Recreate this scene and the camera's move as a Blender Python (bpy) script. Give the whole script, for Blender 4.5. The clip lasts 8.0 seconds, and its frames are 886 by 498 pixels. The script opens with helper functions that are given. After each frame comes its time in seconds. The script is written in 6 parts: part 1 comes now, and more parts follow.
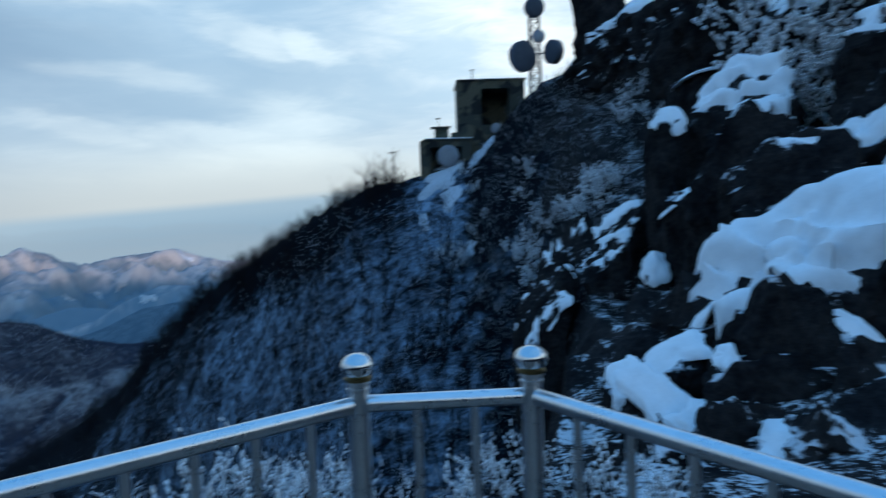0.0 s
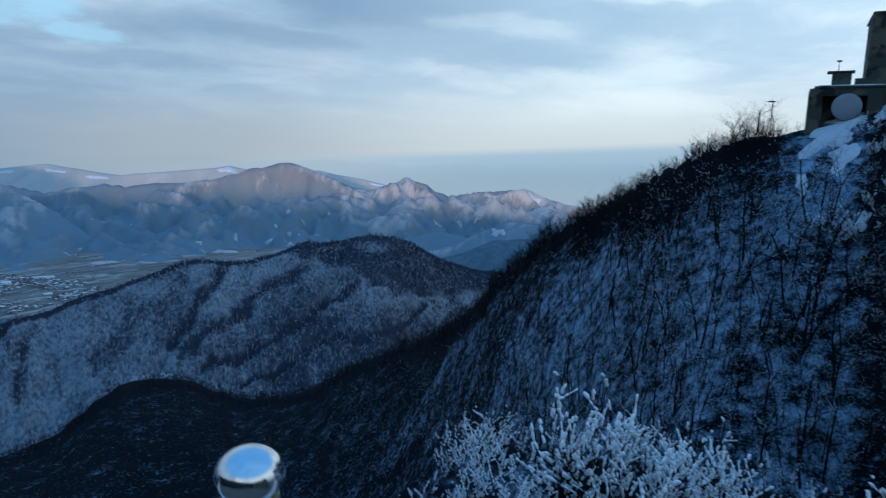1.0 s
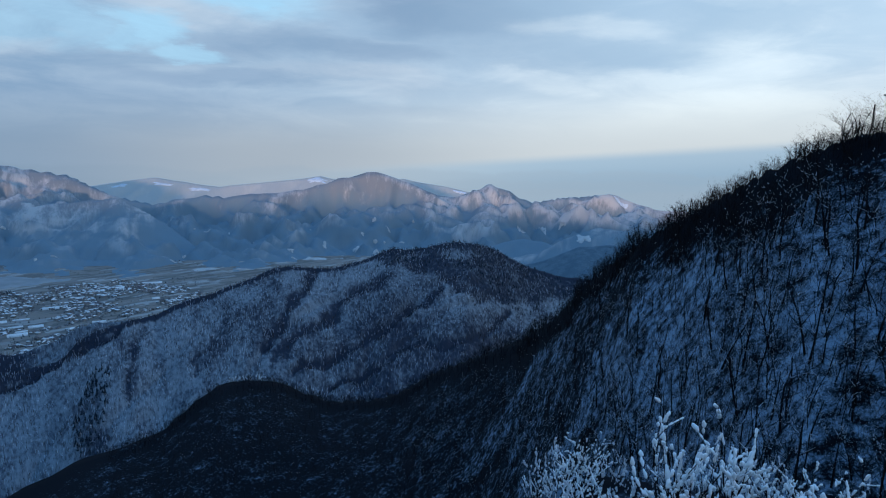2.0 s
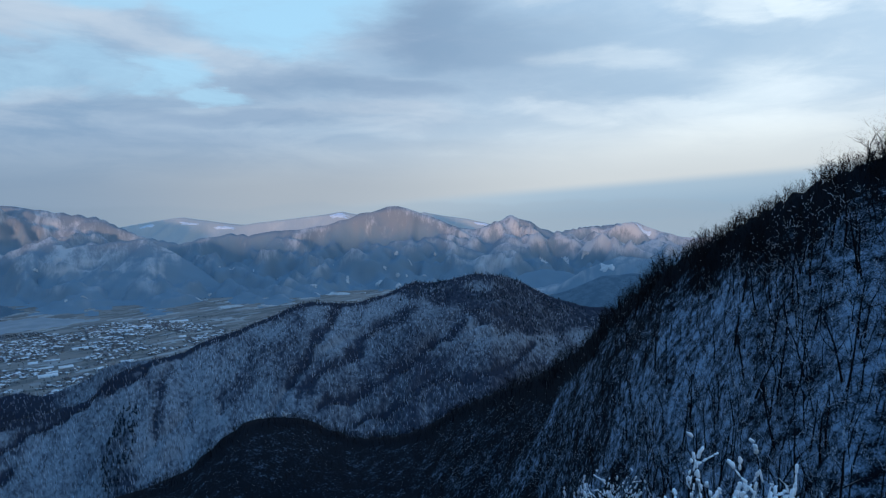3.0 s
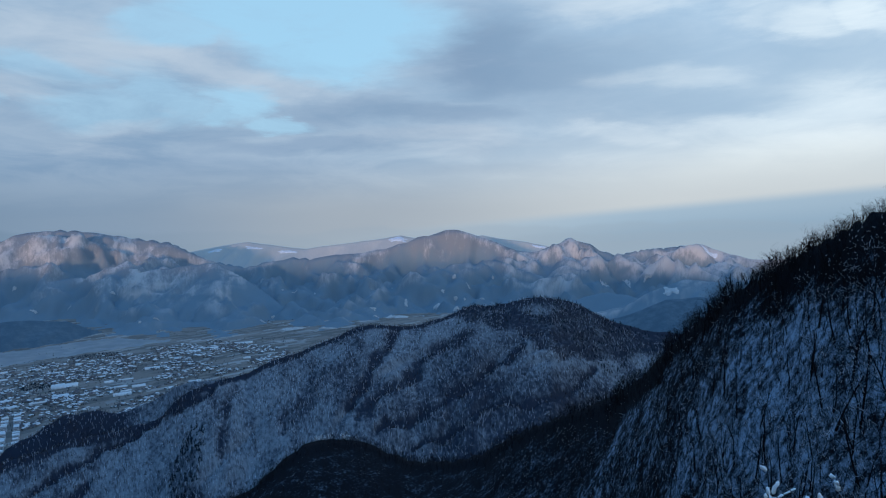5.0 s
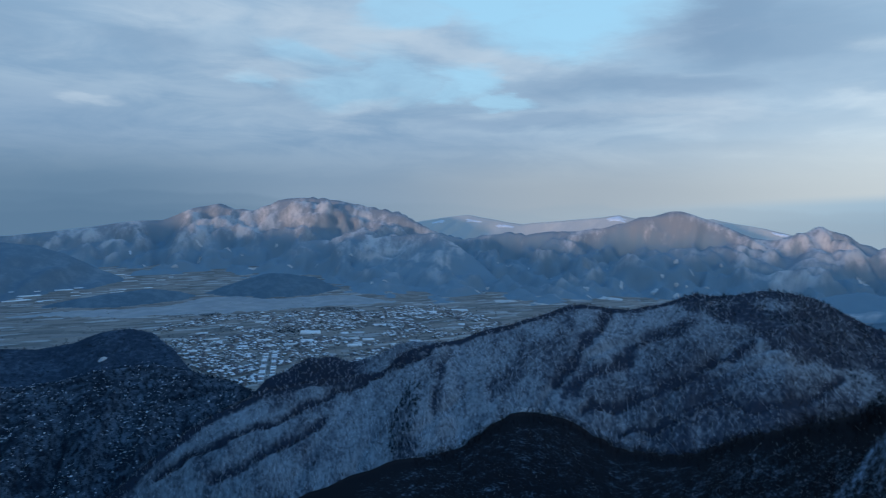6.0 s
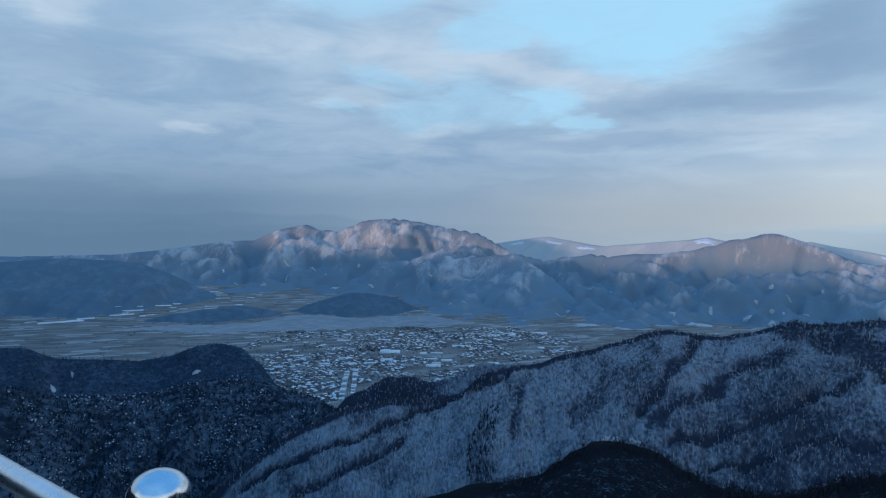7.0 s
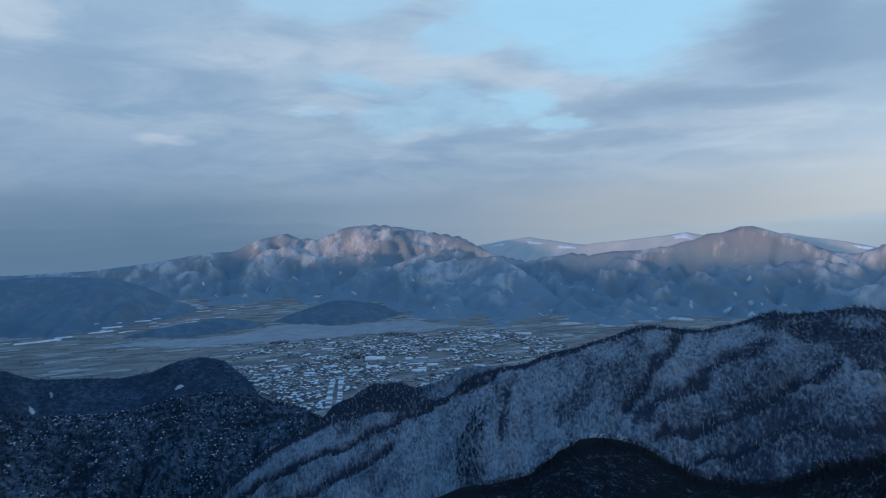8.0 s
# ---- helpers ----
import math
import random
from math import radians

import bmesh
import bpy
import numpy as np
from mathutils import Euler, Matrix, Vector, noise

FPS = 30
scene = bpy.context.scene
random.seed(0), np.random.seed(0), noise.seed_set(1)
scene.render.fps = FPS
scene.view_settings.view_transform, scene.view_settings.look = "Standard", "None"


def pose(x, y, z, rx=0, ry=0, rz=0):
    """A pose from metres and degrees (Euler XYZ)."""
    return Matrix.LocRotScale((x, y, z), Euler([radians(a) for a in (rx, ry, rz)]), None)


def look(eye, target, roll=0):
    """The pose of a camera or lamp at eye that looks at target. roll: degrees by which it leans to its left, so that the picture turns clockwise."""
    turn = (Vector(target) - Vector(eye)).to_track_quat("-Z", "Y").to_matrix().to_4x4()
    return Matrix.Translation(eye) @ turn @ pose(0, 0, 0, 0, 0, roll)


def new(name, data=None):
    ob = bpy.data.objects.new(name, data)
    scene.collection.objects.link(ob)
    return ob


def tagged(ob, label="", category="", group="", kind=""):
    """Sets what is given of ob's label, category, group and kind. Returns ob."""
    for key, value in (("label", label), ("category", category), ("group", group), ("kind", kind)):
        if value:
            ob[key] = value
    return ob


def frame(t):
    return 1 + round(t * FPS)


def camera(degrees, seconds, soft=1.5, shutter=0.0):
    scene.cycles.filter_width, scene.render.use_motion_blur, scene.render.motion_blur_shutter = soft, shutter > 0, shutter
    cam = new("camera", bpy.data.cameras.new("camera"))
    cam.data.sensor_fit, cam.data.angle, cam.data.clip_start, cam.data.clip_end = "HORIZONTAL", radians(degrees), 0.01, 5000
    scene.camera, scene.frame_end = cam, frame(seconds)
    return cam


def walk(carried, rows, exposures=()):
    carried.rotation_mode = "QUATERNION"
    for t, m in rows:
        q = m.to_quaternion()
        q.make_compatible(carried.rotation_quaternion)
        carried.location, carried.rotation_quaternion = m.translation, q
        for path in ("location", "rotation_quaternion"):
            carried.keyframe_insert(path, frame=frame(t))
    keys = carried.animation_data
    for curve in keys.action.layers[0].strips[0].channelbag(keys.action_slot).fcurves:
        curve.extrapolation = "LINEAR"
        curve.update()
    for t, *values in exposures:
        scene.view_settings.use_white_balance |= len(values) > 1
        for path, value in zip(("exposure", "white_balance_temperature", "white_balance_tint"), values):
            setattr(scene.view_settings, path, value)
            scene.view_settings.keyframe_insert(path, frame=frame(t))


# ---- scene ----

# ---------------------------------------------------------------- camera
cam = camera(71.0, 8.0, soft=1.15, shutter=0.25)
# seconds, eye x y z, yaw, pitch, roll
PATH = [
    (0.0, -0.02, 0.04, 1.65, -0.23, -3.49, 2.12),
    (0.3, -0.20, 0.18, 1.65, 13.30, -6.28, 1.23),
    (0.5, -0.33, 0.24, 1.65, 20.80, -7.51, 0.82),
    (1.0, -0.76, 0.41, 1.65, 30.87, -8.08, -1.82),
    (1.5, -0.98, 0.66, 1.65, 37.05, -7.45, -0.18),
    (1.7, -1.01, 0.72, 1.65, 38.38, -7.84, -0.70),
    (3.0, -1.07, 0.88, 1.65, 40.33, -4.62, 0.97),
    (3.5, -1.07, 0.89, 1.65, 43.88, -2.83, 1.24),
    (4.0, -1.07, 0.89, 1.65, 44.25, -2.71, 1.92),
    (5.3, -1.07, 0.89, 1.65, 47.00, -2.51, 1.16),
    (5.5, -1.08, 0.86, 1.65, 50.98, -4.03, 1.12),
    (6.0, -1.20, 0.60, 1.65, 65.45, -4.37, -0.71),
    (6.5, -1.40, 0.28, 1.65, 69.68, -2.99, -0.99),
    (7.0, -1.43, 0.27, 1.65, 72.74, -2.49, -0.75),
    (7.5, -1.45, 0.28, 1.67, 75.68, -1.84, -0.92),
    (8.0, -1.46, 0.30, 1.70, 70.95, -2.14, 1.30),
]
walk(cam, [(t, pose(x, y, z, 90 + p, r, w)) for t, x, y, z, w, p, r in PATH],
     [(0.0, 0.0, 6500, 6), (0.5, 0.0, 6350, 5), (1.5, 0.0, 6450, 8), (3.5, 0.0, 6650, 10), (4.2, 0.0, 6650, 10), (5.4, -0.15, 6550, 9),
      (6.2, -0.05, 6450, 7), (6.5, 0.0, 6450, 7), (7.4, 0.0, 6600, 10), (8.0, -0.1, 6600, 10)])

# ---------------------------------------------------------------- light
SUN_AZ, SUN_EL = 205.0, 5.0      # the bearing the low sun stands on, counted to the left of ahead


def bearing(az, el=0.0):
    a, e = radians(az), radians(el)
    return Vector((-math.sin(a) * math.cos(e), math.cos(a) * math.cos(e), math.sin(e)))


sun = new("sun", bpy.data.lights.new("sun", "SUN"))
sun.data.energy, sun.data.angle, sun.data.color = 2.6, radians(3.0), (1.0, 0.73, 0.61)
sun.matrix_world = look(bearing(SUN_AZ, SUN_EL) * 50, (0, 0, 0))


class Nodes:
    """Short hand for a node tree."""

    def __init__(self, tree):
        self.tree = tree
        tree.nodes.clear()

    def add(self, kind, *values, **named):
        node = self.tree.nodes.new(kind)
        for key, value in named.items():
            setattr(node, key, value)
        for i, value in enumerate(values):
            self.put(node.inputs[i], value)
        return node

    def put(self, socket, value):
        if value is None:
            return
        if isinstance(value, bpy.types.NodeSocket):
            self.tree.links.new(value, socket)
        elif isinstance(value, bpy.types.Node):
            self.tree.links.new(value.outputs[0], socket)
        else:
            socket.default_value = value

    def math(self, op, a, b=0.0, c=0.0):
        return self.add("ShaderNodeMath", a, b, c, operation=op).outputs[0]

    def ramp(self, fac, lo, hi, a=0.0, b=1.0):
        node = self.add("ShaderNodeMapRange", fac, lo, hi, a, b, interpolation_type="SMOOTHSTEP")
        return node.outputs[0]

    def mix(self, fac, a, b):
        node = self.add("ShaderNodeMix", data_type="RGBA")
        self.put(node.inputs[0], fac)
        for socket, value in ((node.inputs[6], a), (node.inputs[7], b)):
            self.put(socket, (*value, 1.0) if isinstance(value, tuple) and len(value) == 3 else value)
        return node.outputs[2]

    def noise(self, vector, scale, detail=4.0, rough=0.55, distortion=0.0):
        node = self.add("ShaderNodeTexNoise")
        self.put(node.inputs["Vector"], vector)
        for key, value in (("Scale", scale), ("Detail", detail), ("Roughness", rough), ("Distortion", distortion)):
            node.inputs[key].default_value = value
        return node.outputs[0]


# soft ovals of the sky: bearing, elevation, half length, half width, tilt in degrees, strength
CLEAR_GAPS = [(73, 9.9, 6.5, 1.5, -4, 0.42), (77, 12.4, 5.0, 1.4, 6, 0.42), (57.5, 18.7, 12.8, 4.22, 5, 1), (56.4, 16.1, 8.4, 3.52, 7, 1), (55.6, 13.8, 3.4, 1.69, 2, 0.9),
              (63.6, 10.8, 3.8, 1.55, 5, 0.7), (59.3, 9.5, 3, 0.63, 3, 0.6), (81.3, 19.4, 7.6, 1.55, -1, 0.5),
              (82.2, 10.6, 2.1, 0.84, 1, 0.5), (68.3, 16.7, 5.3, 2.11, -14, 0.6), (54.3, 15.6, 8.1, 2.82, -9, 0.8),
              (64.7, 10.1, 3.7, 0.99, -8, 0.6), (69.6, 10.8, 3.5, 2.11, 11, 0.5)]
SUNLIT_BANDS = [(87.9, 15, 7.1, 1.55, -5, 0.6), (77, 15.2, 6.5, 1.83, 7, 0.6), (64.4, 13.2, 9.7, 1.41, 8, 0.85),
              (80.6, 11.2, 6.3, 1.13, -0, 0.6), (95.1, 7.9, 2.4, 0.56, -2, 0.45), (75.5, 6.7, 3.5, 0.91, 4, 0.4),
              (104.6, 16.1, 2.7, 1.97, 9, 0.7), (44.5, 7.6, 9.6, 0.84, 4, 0.5), (73.3, 14.1, 6.7, 1.69, 9, 0.6),
              (72.9, 8.6, 4.6, 0.84, -5, 0.5), (44.7, 7.7, 9, 0.7, 4, 0.45), (19.4, 7.4, 11.9, 1.41, 4, 0.55),
              (14.9, 14.9, 5.4, 1.83, 16, 0.8), (30.3, 18.1, 8.1, 1.13, 5, 0.6)]
SUNLIT_BANKS = [(12.3, 9, 8, 3.17, -1, 0.5), (11.2, 14.6, 5, 1.55, 19, 0.9), (17.8, 16.1, 4.5, 1.41, 8, 0.5), (29.6, 7.7, 5.5, 1.41, 2, 0.6),
              (-1.6, 16, 8.2, 4.22, -3, 0.7), (15.1, 5.3, 9.8, 2.25, -2, 0.6), (19.4, 6.7, 10.9, 1.69, 10, 0.5),
              (45.3, 6.6, 7.3, 0.84, 1, 0.4), (25.8, 11.9, 6.7, 0.99, 3, 0.4)]
GREY_BANKS = [(40.5, 14.7, 8.9, 5.28, 7, 1), (45.7, 9.9, 11.5, 1.83, 4, 0.8), (58.2, 7.6, 10.9, 0.91, 3, 0.7),
              (97.7, 5.9, 10.7, 2.82, 1, 0.6), (101.2, 12.6, 6.6, 2.46, -4, 0.5), (90, 12.4, 4.5, 1.41, -2, 0.45),
              (51.9, 10.4, 8.4, 1.83, -3, 0.7), (35.5, 13.7, 15.6, 4.36, 3, 0.95), (20.6, 9.6, 13.4, 1.83, 2, 0.7),
              (14.7, 11.9, 8.1, 2.39, 11, 0.5), (57.2, 7.6, 10.8, 0.91, -1, 0.7), (66.2, 5.5, 14.2, 1.69, 2, 0.4)]
GREY_BANDS = [(31.9, 11.2, 12.5, 2.82, -0, 0.6), (11.4, 7.8, 9.8, 1.27, -2, 0.45), (12.4, 11, 10.8, 2.67, 11, 0.75),
              (28.8, 9, 6.5, 0.84, 1, 0.5), (17.1, 7.2, 8.9, 0.99, -0, 0.5), (47, 7.9, 9.1, 0.99, 1, 0.6), (40.1, 4.6, 12.6, 0.84, 2, 0.4),
              (14.4, 8.1, 8.3, 0.99, 9, 0.4), (41.7, 6.8, 7.1, 0.84, -0, 0.4)]


def build_sky():
    world = bpy.data.worlds.new("winter_sky")
    scene.world, world.use_nodes = world, True
    n = Nodes(world.node_tree)
    way = n.add("ShaderNodeTexCoord").outputs["Generated"]
    x, y, z = n.add("ShaderNodeSeparateXYZ", way).outputs
    el = n.math("MULTIPLY", n.math("ARCSINE", z), 57.296)
    az = n.math("MULTIPLY", n.math("ARCTAN2", n.math("MULTIPLY", x, -1.0), y), 57.296)
    # streaky noise along the bands, finer towards the horizon
    h = n.math("ADD", n.math("MAXIMUM", z, 0.0), 0.17)
    flat_x, flat_y = n.math("DIVIDE", x, h), n.math("DIVIDE", y, h)
    along = n.math("ADD", n.math("MULTIPLY", flat_x, 0.5), n.math("MULTIPLY", flat_y, 0.866))
    across = n.math("SUBTRACT", n.math("MULTIPLY", flat_y, 0.5), n.math("MULTIPLY", flat_x, 0.866))
    turned = n.add("ShaderNodeCombineXYZ", n.math("MULTIPLY", along, 0.55), n.math("MULTIPLY", across, 1.05), 0.0).outputs[0]
    big = n.noise(turned, 0.90, 6.0, 0.52, 0.4)
    wide = n.add("ShaderNodeCombineXYZ", n.math("MULTIPLY", az, 0.055), n.math("MULTIPLY", el, 0.20), 0.0).outputs[0]
    fine = n.noise(wide, 2.0, 8.0, 0.64, 0.6)
    wisp = n.math("ADD", n.math("MULTIPLY", n.math("SUBTRACT", big, 0.5), 0.7), n.math("MULTIPLY", n.math("SUBTRACT", fine, 0.5), 0.6))
    # the bearings, bent by noise so that no outline stays an oval
    bend = n.add("ShaderNodeTexNoise")
    n.put(bend.inputs["Vector"], wide)
    for key, value in (("Scale", 1.3), ("Detail", 6.0), ("Roughness", 0.6)):
        bend.inputs[key].default_value = value
    bx, by, bz = n.add("ShaderNodeSeparateXYZ", bend.outputs["Color"]).outputs
    at = n.add("ShaderNodeCombineXYZ", n.math("ADD", az, n.math("MULTIPLY", n.math("SUBTRACT", bx, 0.5), 13.0)),
               n.math("ADD", el, n.math("MULTIPLY", n.math("SUBTRACT", by, 0.5), 4.6)), 0.0).outputs[0]

    def ovals(rows, core=0.25):
        """The strongest of the soft ovals at each bearing."""
        total = None
        for a0, e0, ra, re, tilt, full in rows:
            node = n.add("ShaderNodeMapping", at, (a0, e0, 0), (0, 0, radians(tilt)), (ra, re, 1), vector_type="TEXTURE")
            far = n.add("ShaderNodeVectorMath", node.outputs[0], operation="LENGTH").outputs["Value"]
            soft = n.ramp(far, 1.25, core, 0.0, full)
            total = soft if total is None else n.math("MAXIMUM", total, soft)
        return total

    def rough(mask, depth):
        """A mask whose soft edge is torn by the streaks."""
        torn = n.math("ADD", mask, n.math("MULTIPLY", n.math("MULTIPLY", wisp, depth), n.ramp(mask, 0.02, 0.35)))
        return n.math("MINIMUM", n.math("MAXIMUM", torn, 0.0), 1.0)

    clear = n.add("ShaderNodeTexSky", sky_type="NISHITA", sun_disc=False, sun_elevation=radians(SUN_EL), sun_rotation=radians(-SUN_AZ),
                  altitude=600.0, air_density=1.0, dust_density=0.6, ozone_density=1.5)
    clear = n.mix(0.8, n.add("ShaderNodeVectorMath", clear.outputs[0], (0.16, 0.16, 0.16), operation="MULTIPLY").outputs[0], (0.40, 0.70, 0.96))
    base = n.mix(n.ramp(az, 78.0, 18.0), n.mix(n.ramp(el, 4.0, 19.0), (0.225, 0.335, 0.49), (0.33, 0.465, 0.635)),
                 n.mix(n.ramp(el, 4.0, 19.0), (0.54, 0.65, 0.77), (0.46, 0.635, 0.83)))
    base = n.mix(n.ramp(wisp, -0.15, 0.17), n.mix(0.32, base, (0.20, 0.335, 0.52)), n.mix(0.30, base, (0.58, 0.68, 0.80)))
    sky = n.mix(rough(ovals(GREY_BANKS + GREY_BANDS), 1.1), base, n.mix(n.ramp(az, 46.0, 12.0), n.mix(n.ramp(wisp, -0.15, 0.2), (0.205, 0.315, 0.475), (0.29, 0.40, 0.56)), (0.38, 0.53, 0.70)))
    sky = n.mix(rough(ovals(CLEAR_GAPS, 0.5), 1.6), sky, clear)
    lit = n.mix(n.ramp(az, 46.0, 8.0), (0.54, 0.62, 0.73), (0.92, 1.0, 1.05))
    sky = n.mix(n.math("MULTIPLY", rough(ovals(SUNLIT_BANDS + SUNLIT_BANKS), 1.2), 0.8), sky, lit)
    # brighter, warmer sky on the right, above the haze
    warm = n.math("MULTIPLY", n.ramp(az, 60.0, 10.0), n.ramp(el, 8.5, 3.0))
    sky = n.mix(n.math("MULTIPLY", warm, 0.72), sky, (0.78, 0.82, 0.83))
    white = n.math("MULTIPLY", n.ramp(az, 16.0, -6.0), n.ramp(el, 3.0, 12.0))
    sky = n.mix(n.math("MULTIPLY", white, 0.7), sky, n.mix(n.ramp(wisp, -0.16, 0.14), (0.60, 0.76, 0.92), (1.08, 1.10, 1.12)))
    sky = n.mix(n.math("MULTIPLY", n.ramp(el, 21.0, 38.0), 0.94), sky, n.mix(n.ramp(wisp, -0.2, 0.2), (0.085, 0.37, 0.92), (0.17, 0.49, 0.97)))
    # haze low down, darker within the mountain's own shadow
    hazy = n.mix(n.ramp(az, 98.0, 74.0), (0.125, 0.210, 0.325), (0.225, 0.308, 0.425))
    hazy = n.mix(n.ramp(az, 76.0, 54.0), hazy, (0.36, 0.405, 0.47))
    hazy = n.mix(n.ramp(az, 54.0, 24.0), hazy, (0.57, 0.60, 0.63))
    sky = n.mix(n.math("MULTIPLY", n.ramp(el, 6.5, 0.8), 0.93), sky, hazy)
    edge = n.math("SUBTRACT", el, n.math("MULTIPLY", n.math("SUBTRACT", 40.0, az), 0.062))
    shade = n.math("MULTIPLY", n.ramp(edge, 0.55, -0.45), n.ramp(az, 62.0, 26.0))
    sky = n.mix(shade, sky, n.mix(n.ramp(edge, 0.0, -3.0), (0.36, 0.475, 0.595), (0.27, 0.385, 0.51)))
    # the last faint ridges, all but lost in the haze
    for seed, top, deep, tint in ((3.0, 0.55, 0.30, 0.35), (11.0, -0.35, 0.35, 0.35), (23.0, -1.1, 0.40, 0.45)):
        line = n.noise(n.add("ShaderNodeCombineXYZ", n.math("MULTIPLY", az, 0.16), seed, 0.0).outputs[0], 1.0, 4.0, 0.5)
        rise = n.math("ADD", n.math("MULTIPLY", n.math("SUBTRACT", line, 0.5), 2.2), n.ramp(az, 60.0, 92.0, top - 0.9, top))
        ridge = n.math("MULTIPLY", n.ramp(n.math("SUBTRACT", el, rise), 0.18, -0.28), tint)
        sky = n.mix(ridge, sky, n.mix(n.ramp(az, 92.0, 50.0), (0.105, 0.185, 0.295), (0.32, 0.395, 0.485)))
    sky = n.add("ShaderNodeVectorMath", sky, (0.955, 1.0, 1.015), operation="MULTIPLY").outputs[0]
    n.add("ShaderNodeOutputWorld", n.add("ShaderNodeBackground", sky, 1.12))


build_sky()

# ---------------------------------------------------------------- materials


def material(name, build):
    mat = bpy.data.materials.new(name)
    mat.use_nodes = True
    n = Nodes(mat.node_tree)
    shader = n.add("ShaderNodeBsdfPrincipled")
    n.add("ShaderNodeOutputMaterial", shader)
    build(n, shader)
    return mat


def plain(name, colour, rough=0.7, metal=0.0, spread=0.15, scale=6.0, bump=0.0):
    """A painted or raw surface with a mottle at two scales."""
    def build(n, shader):
        at = n.add("ShaderNodeTexCoord").outputs["Object"]
        grain = n.math("ADD", n.math("MULTIPLY", n.noise(at, scale, 5.0), 0.6), n.math("MULTIPLY", n.noise(at, scale * 7, 3.0), 0.4))
        dim = tuple(c * (1 - spread * 1.5) for c in colour)
        bright = tuple(min(1.0, c * (1 + spread * 1.5)) for c in colour)
        n.put(shader.inputs["Base Color"], n.mix(n.ramp(grain, 0.3, 0.7), dim, bright))
        n.put(shader.inputs["Roughness"], n.ramp(grain, 0.2, 0.8, max(0.02, rough - 0.08), min(1.0, rough + 0.08)))
        shader.inputs["Metallic"].default_value = metal
        if not metal:
            shader.inputs["Specular IOR Level"].default_value = 0.08
        if bump:
            node = n.add("ShaderNodeBump")
            node.inputs["Strength"].default_value, node.inputs["Distance"].default_value = bump, 0.02
            n.put(node.inputs["Height"], grain)
            n.put(shader.inputs["Normal"], node.outputs[0])
    return material(name, build)


def land(name, snow, brush, cover, scale, soft=0.09, zones=None, cells=0.0, relief_depth=0.3, growth_shade=0.0, streak=0.0, drawn=0.25):
    """Snowy, scrub-grown ground: cover is the share of snow. zones: a second colour below some height. cells: fields of
    that size.
    streak: the distance at which the pattern runs in streaks down the slope.
    growth: how far thick brushwood and, on the range, painted shade and haze, marked on the mesh, change the snow's
    share."""
    def build(n, shader):
        at = n.add("ShaderNodeNewGeometry").outputs["Position"]
        if streak:                                    # stands of trees drawn out down the slope
            x, y, z = n.add("ShaderNodeSeparateXYZ", at).outputs
            turn = n.math("MULTIPLY", n.math("ARCTAN2", x, y), streak)
            down = n.math("MULTIPLY", n.math("SQRT", n.math("ADD", n.math("MULTIPLY", x, x), n.math("MULTIPLY", y, y))), drawn)
            at = n.add("ShaderNodeCombineXYZ", turn, down, n.math("MULTIPLY", z, 0.3)).outputs[0]
        a, b, c = n.noise(at, scale, 5.0, 0.6), n.noise(at, scale * 6, 4.0, 0.65), n.noise(at, scale * 0.17, 3.0)
        v = n.math("ADD", n.math("MULTIPLY", a, 0.45), n.math("MULTIPLY", b, 0.30))
        v = n.math("ADD", v, n.math("MULTIPLY", c, 0.25))
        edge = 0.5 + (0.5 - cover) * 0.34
        if growth_shade:
            v = n.math("SUBTRACT", v, n.math("MULTIPLY", n.add("ShaderNodeAttribute", attribute_name="growth_shade").outputs["Fac"], growth_shade))
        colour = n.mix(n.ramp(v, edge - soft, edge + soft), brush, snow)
        if cells:
            plot = n.add("ShaderNodeTexVoronoi", feature="F1", distance="CHEBYCHEV")
            n.put(plot.inputs["Vector"], n.add("ShaderNodeVectorMath", at, (1.7, 0.5, 1.0), operation="MULTIPLY").outputs[0])
            plot.inputs["Scale"].default_value = 1.0 / cells
            grey = n.add("ShaderNodeSeparateColor", plot.outputs["Color"])
            tone = n.mix(n.ramp(grey.outputs[0], 0.5, 0.95), (0.12, 0.11, 0.105), (0.38, 0.36, 0.35))
            tone = n.mix(n.ramp(grey.outputs[1], 0.55, 0.6), tone, (0.225, 0.187, 0.165))
            colour = n.mix(0.72, colour, tone)
        if zones:
            height, spread, other = zones
            z = n.add("ShaderNodeSeparateXYZ", n.add("ShaderNodeNewGeometry").outputs["Position"]).outputs[2]
            z = n.math("ADD", z, n.math("MULTIPLY", n.math("SUBTRACT", n.noise(at, scale * 0.45, 4.0), 0.5), spread * 2.2))
            if growth_shade:                                # the dark lower tone gives way where haze is painted in
                z = n.math("SUBTRACT", z, n.math("MULTIPLY", n.add("ShaderNodeAttribute", attribute_name="growth_shade").outputs["Fac"], 110.0))
            colour = n.mix(n.ramp(z, height + spread, height - spread), colour, other)
        n.put(shader.inputs["Base Color"], colour)
        shader.inputs["Roughness"].default_value = 0.95
        shader.inputs["Specular IOR Level"].default_value = 0.04
        node = n.add("ShaderNodeBump")
        node.inputs["Strength"].default_value, node.inputs["Distance"].default_value = 0.5, relief_depth / scale * 0.3
        n.put(node.inputs["Height"], v)
        n.put(shader.inputs["Normal"], node.outputs[0])
    return material(name, build)


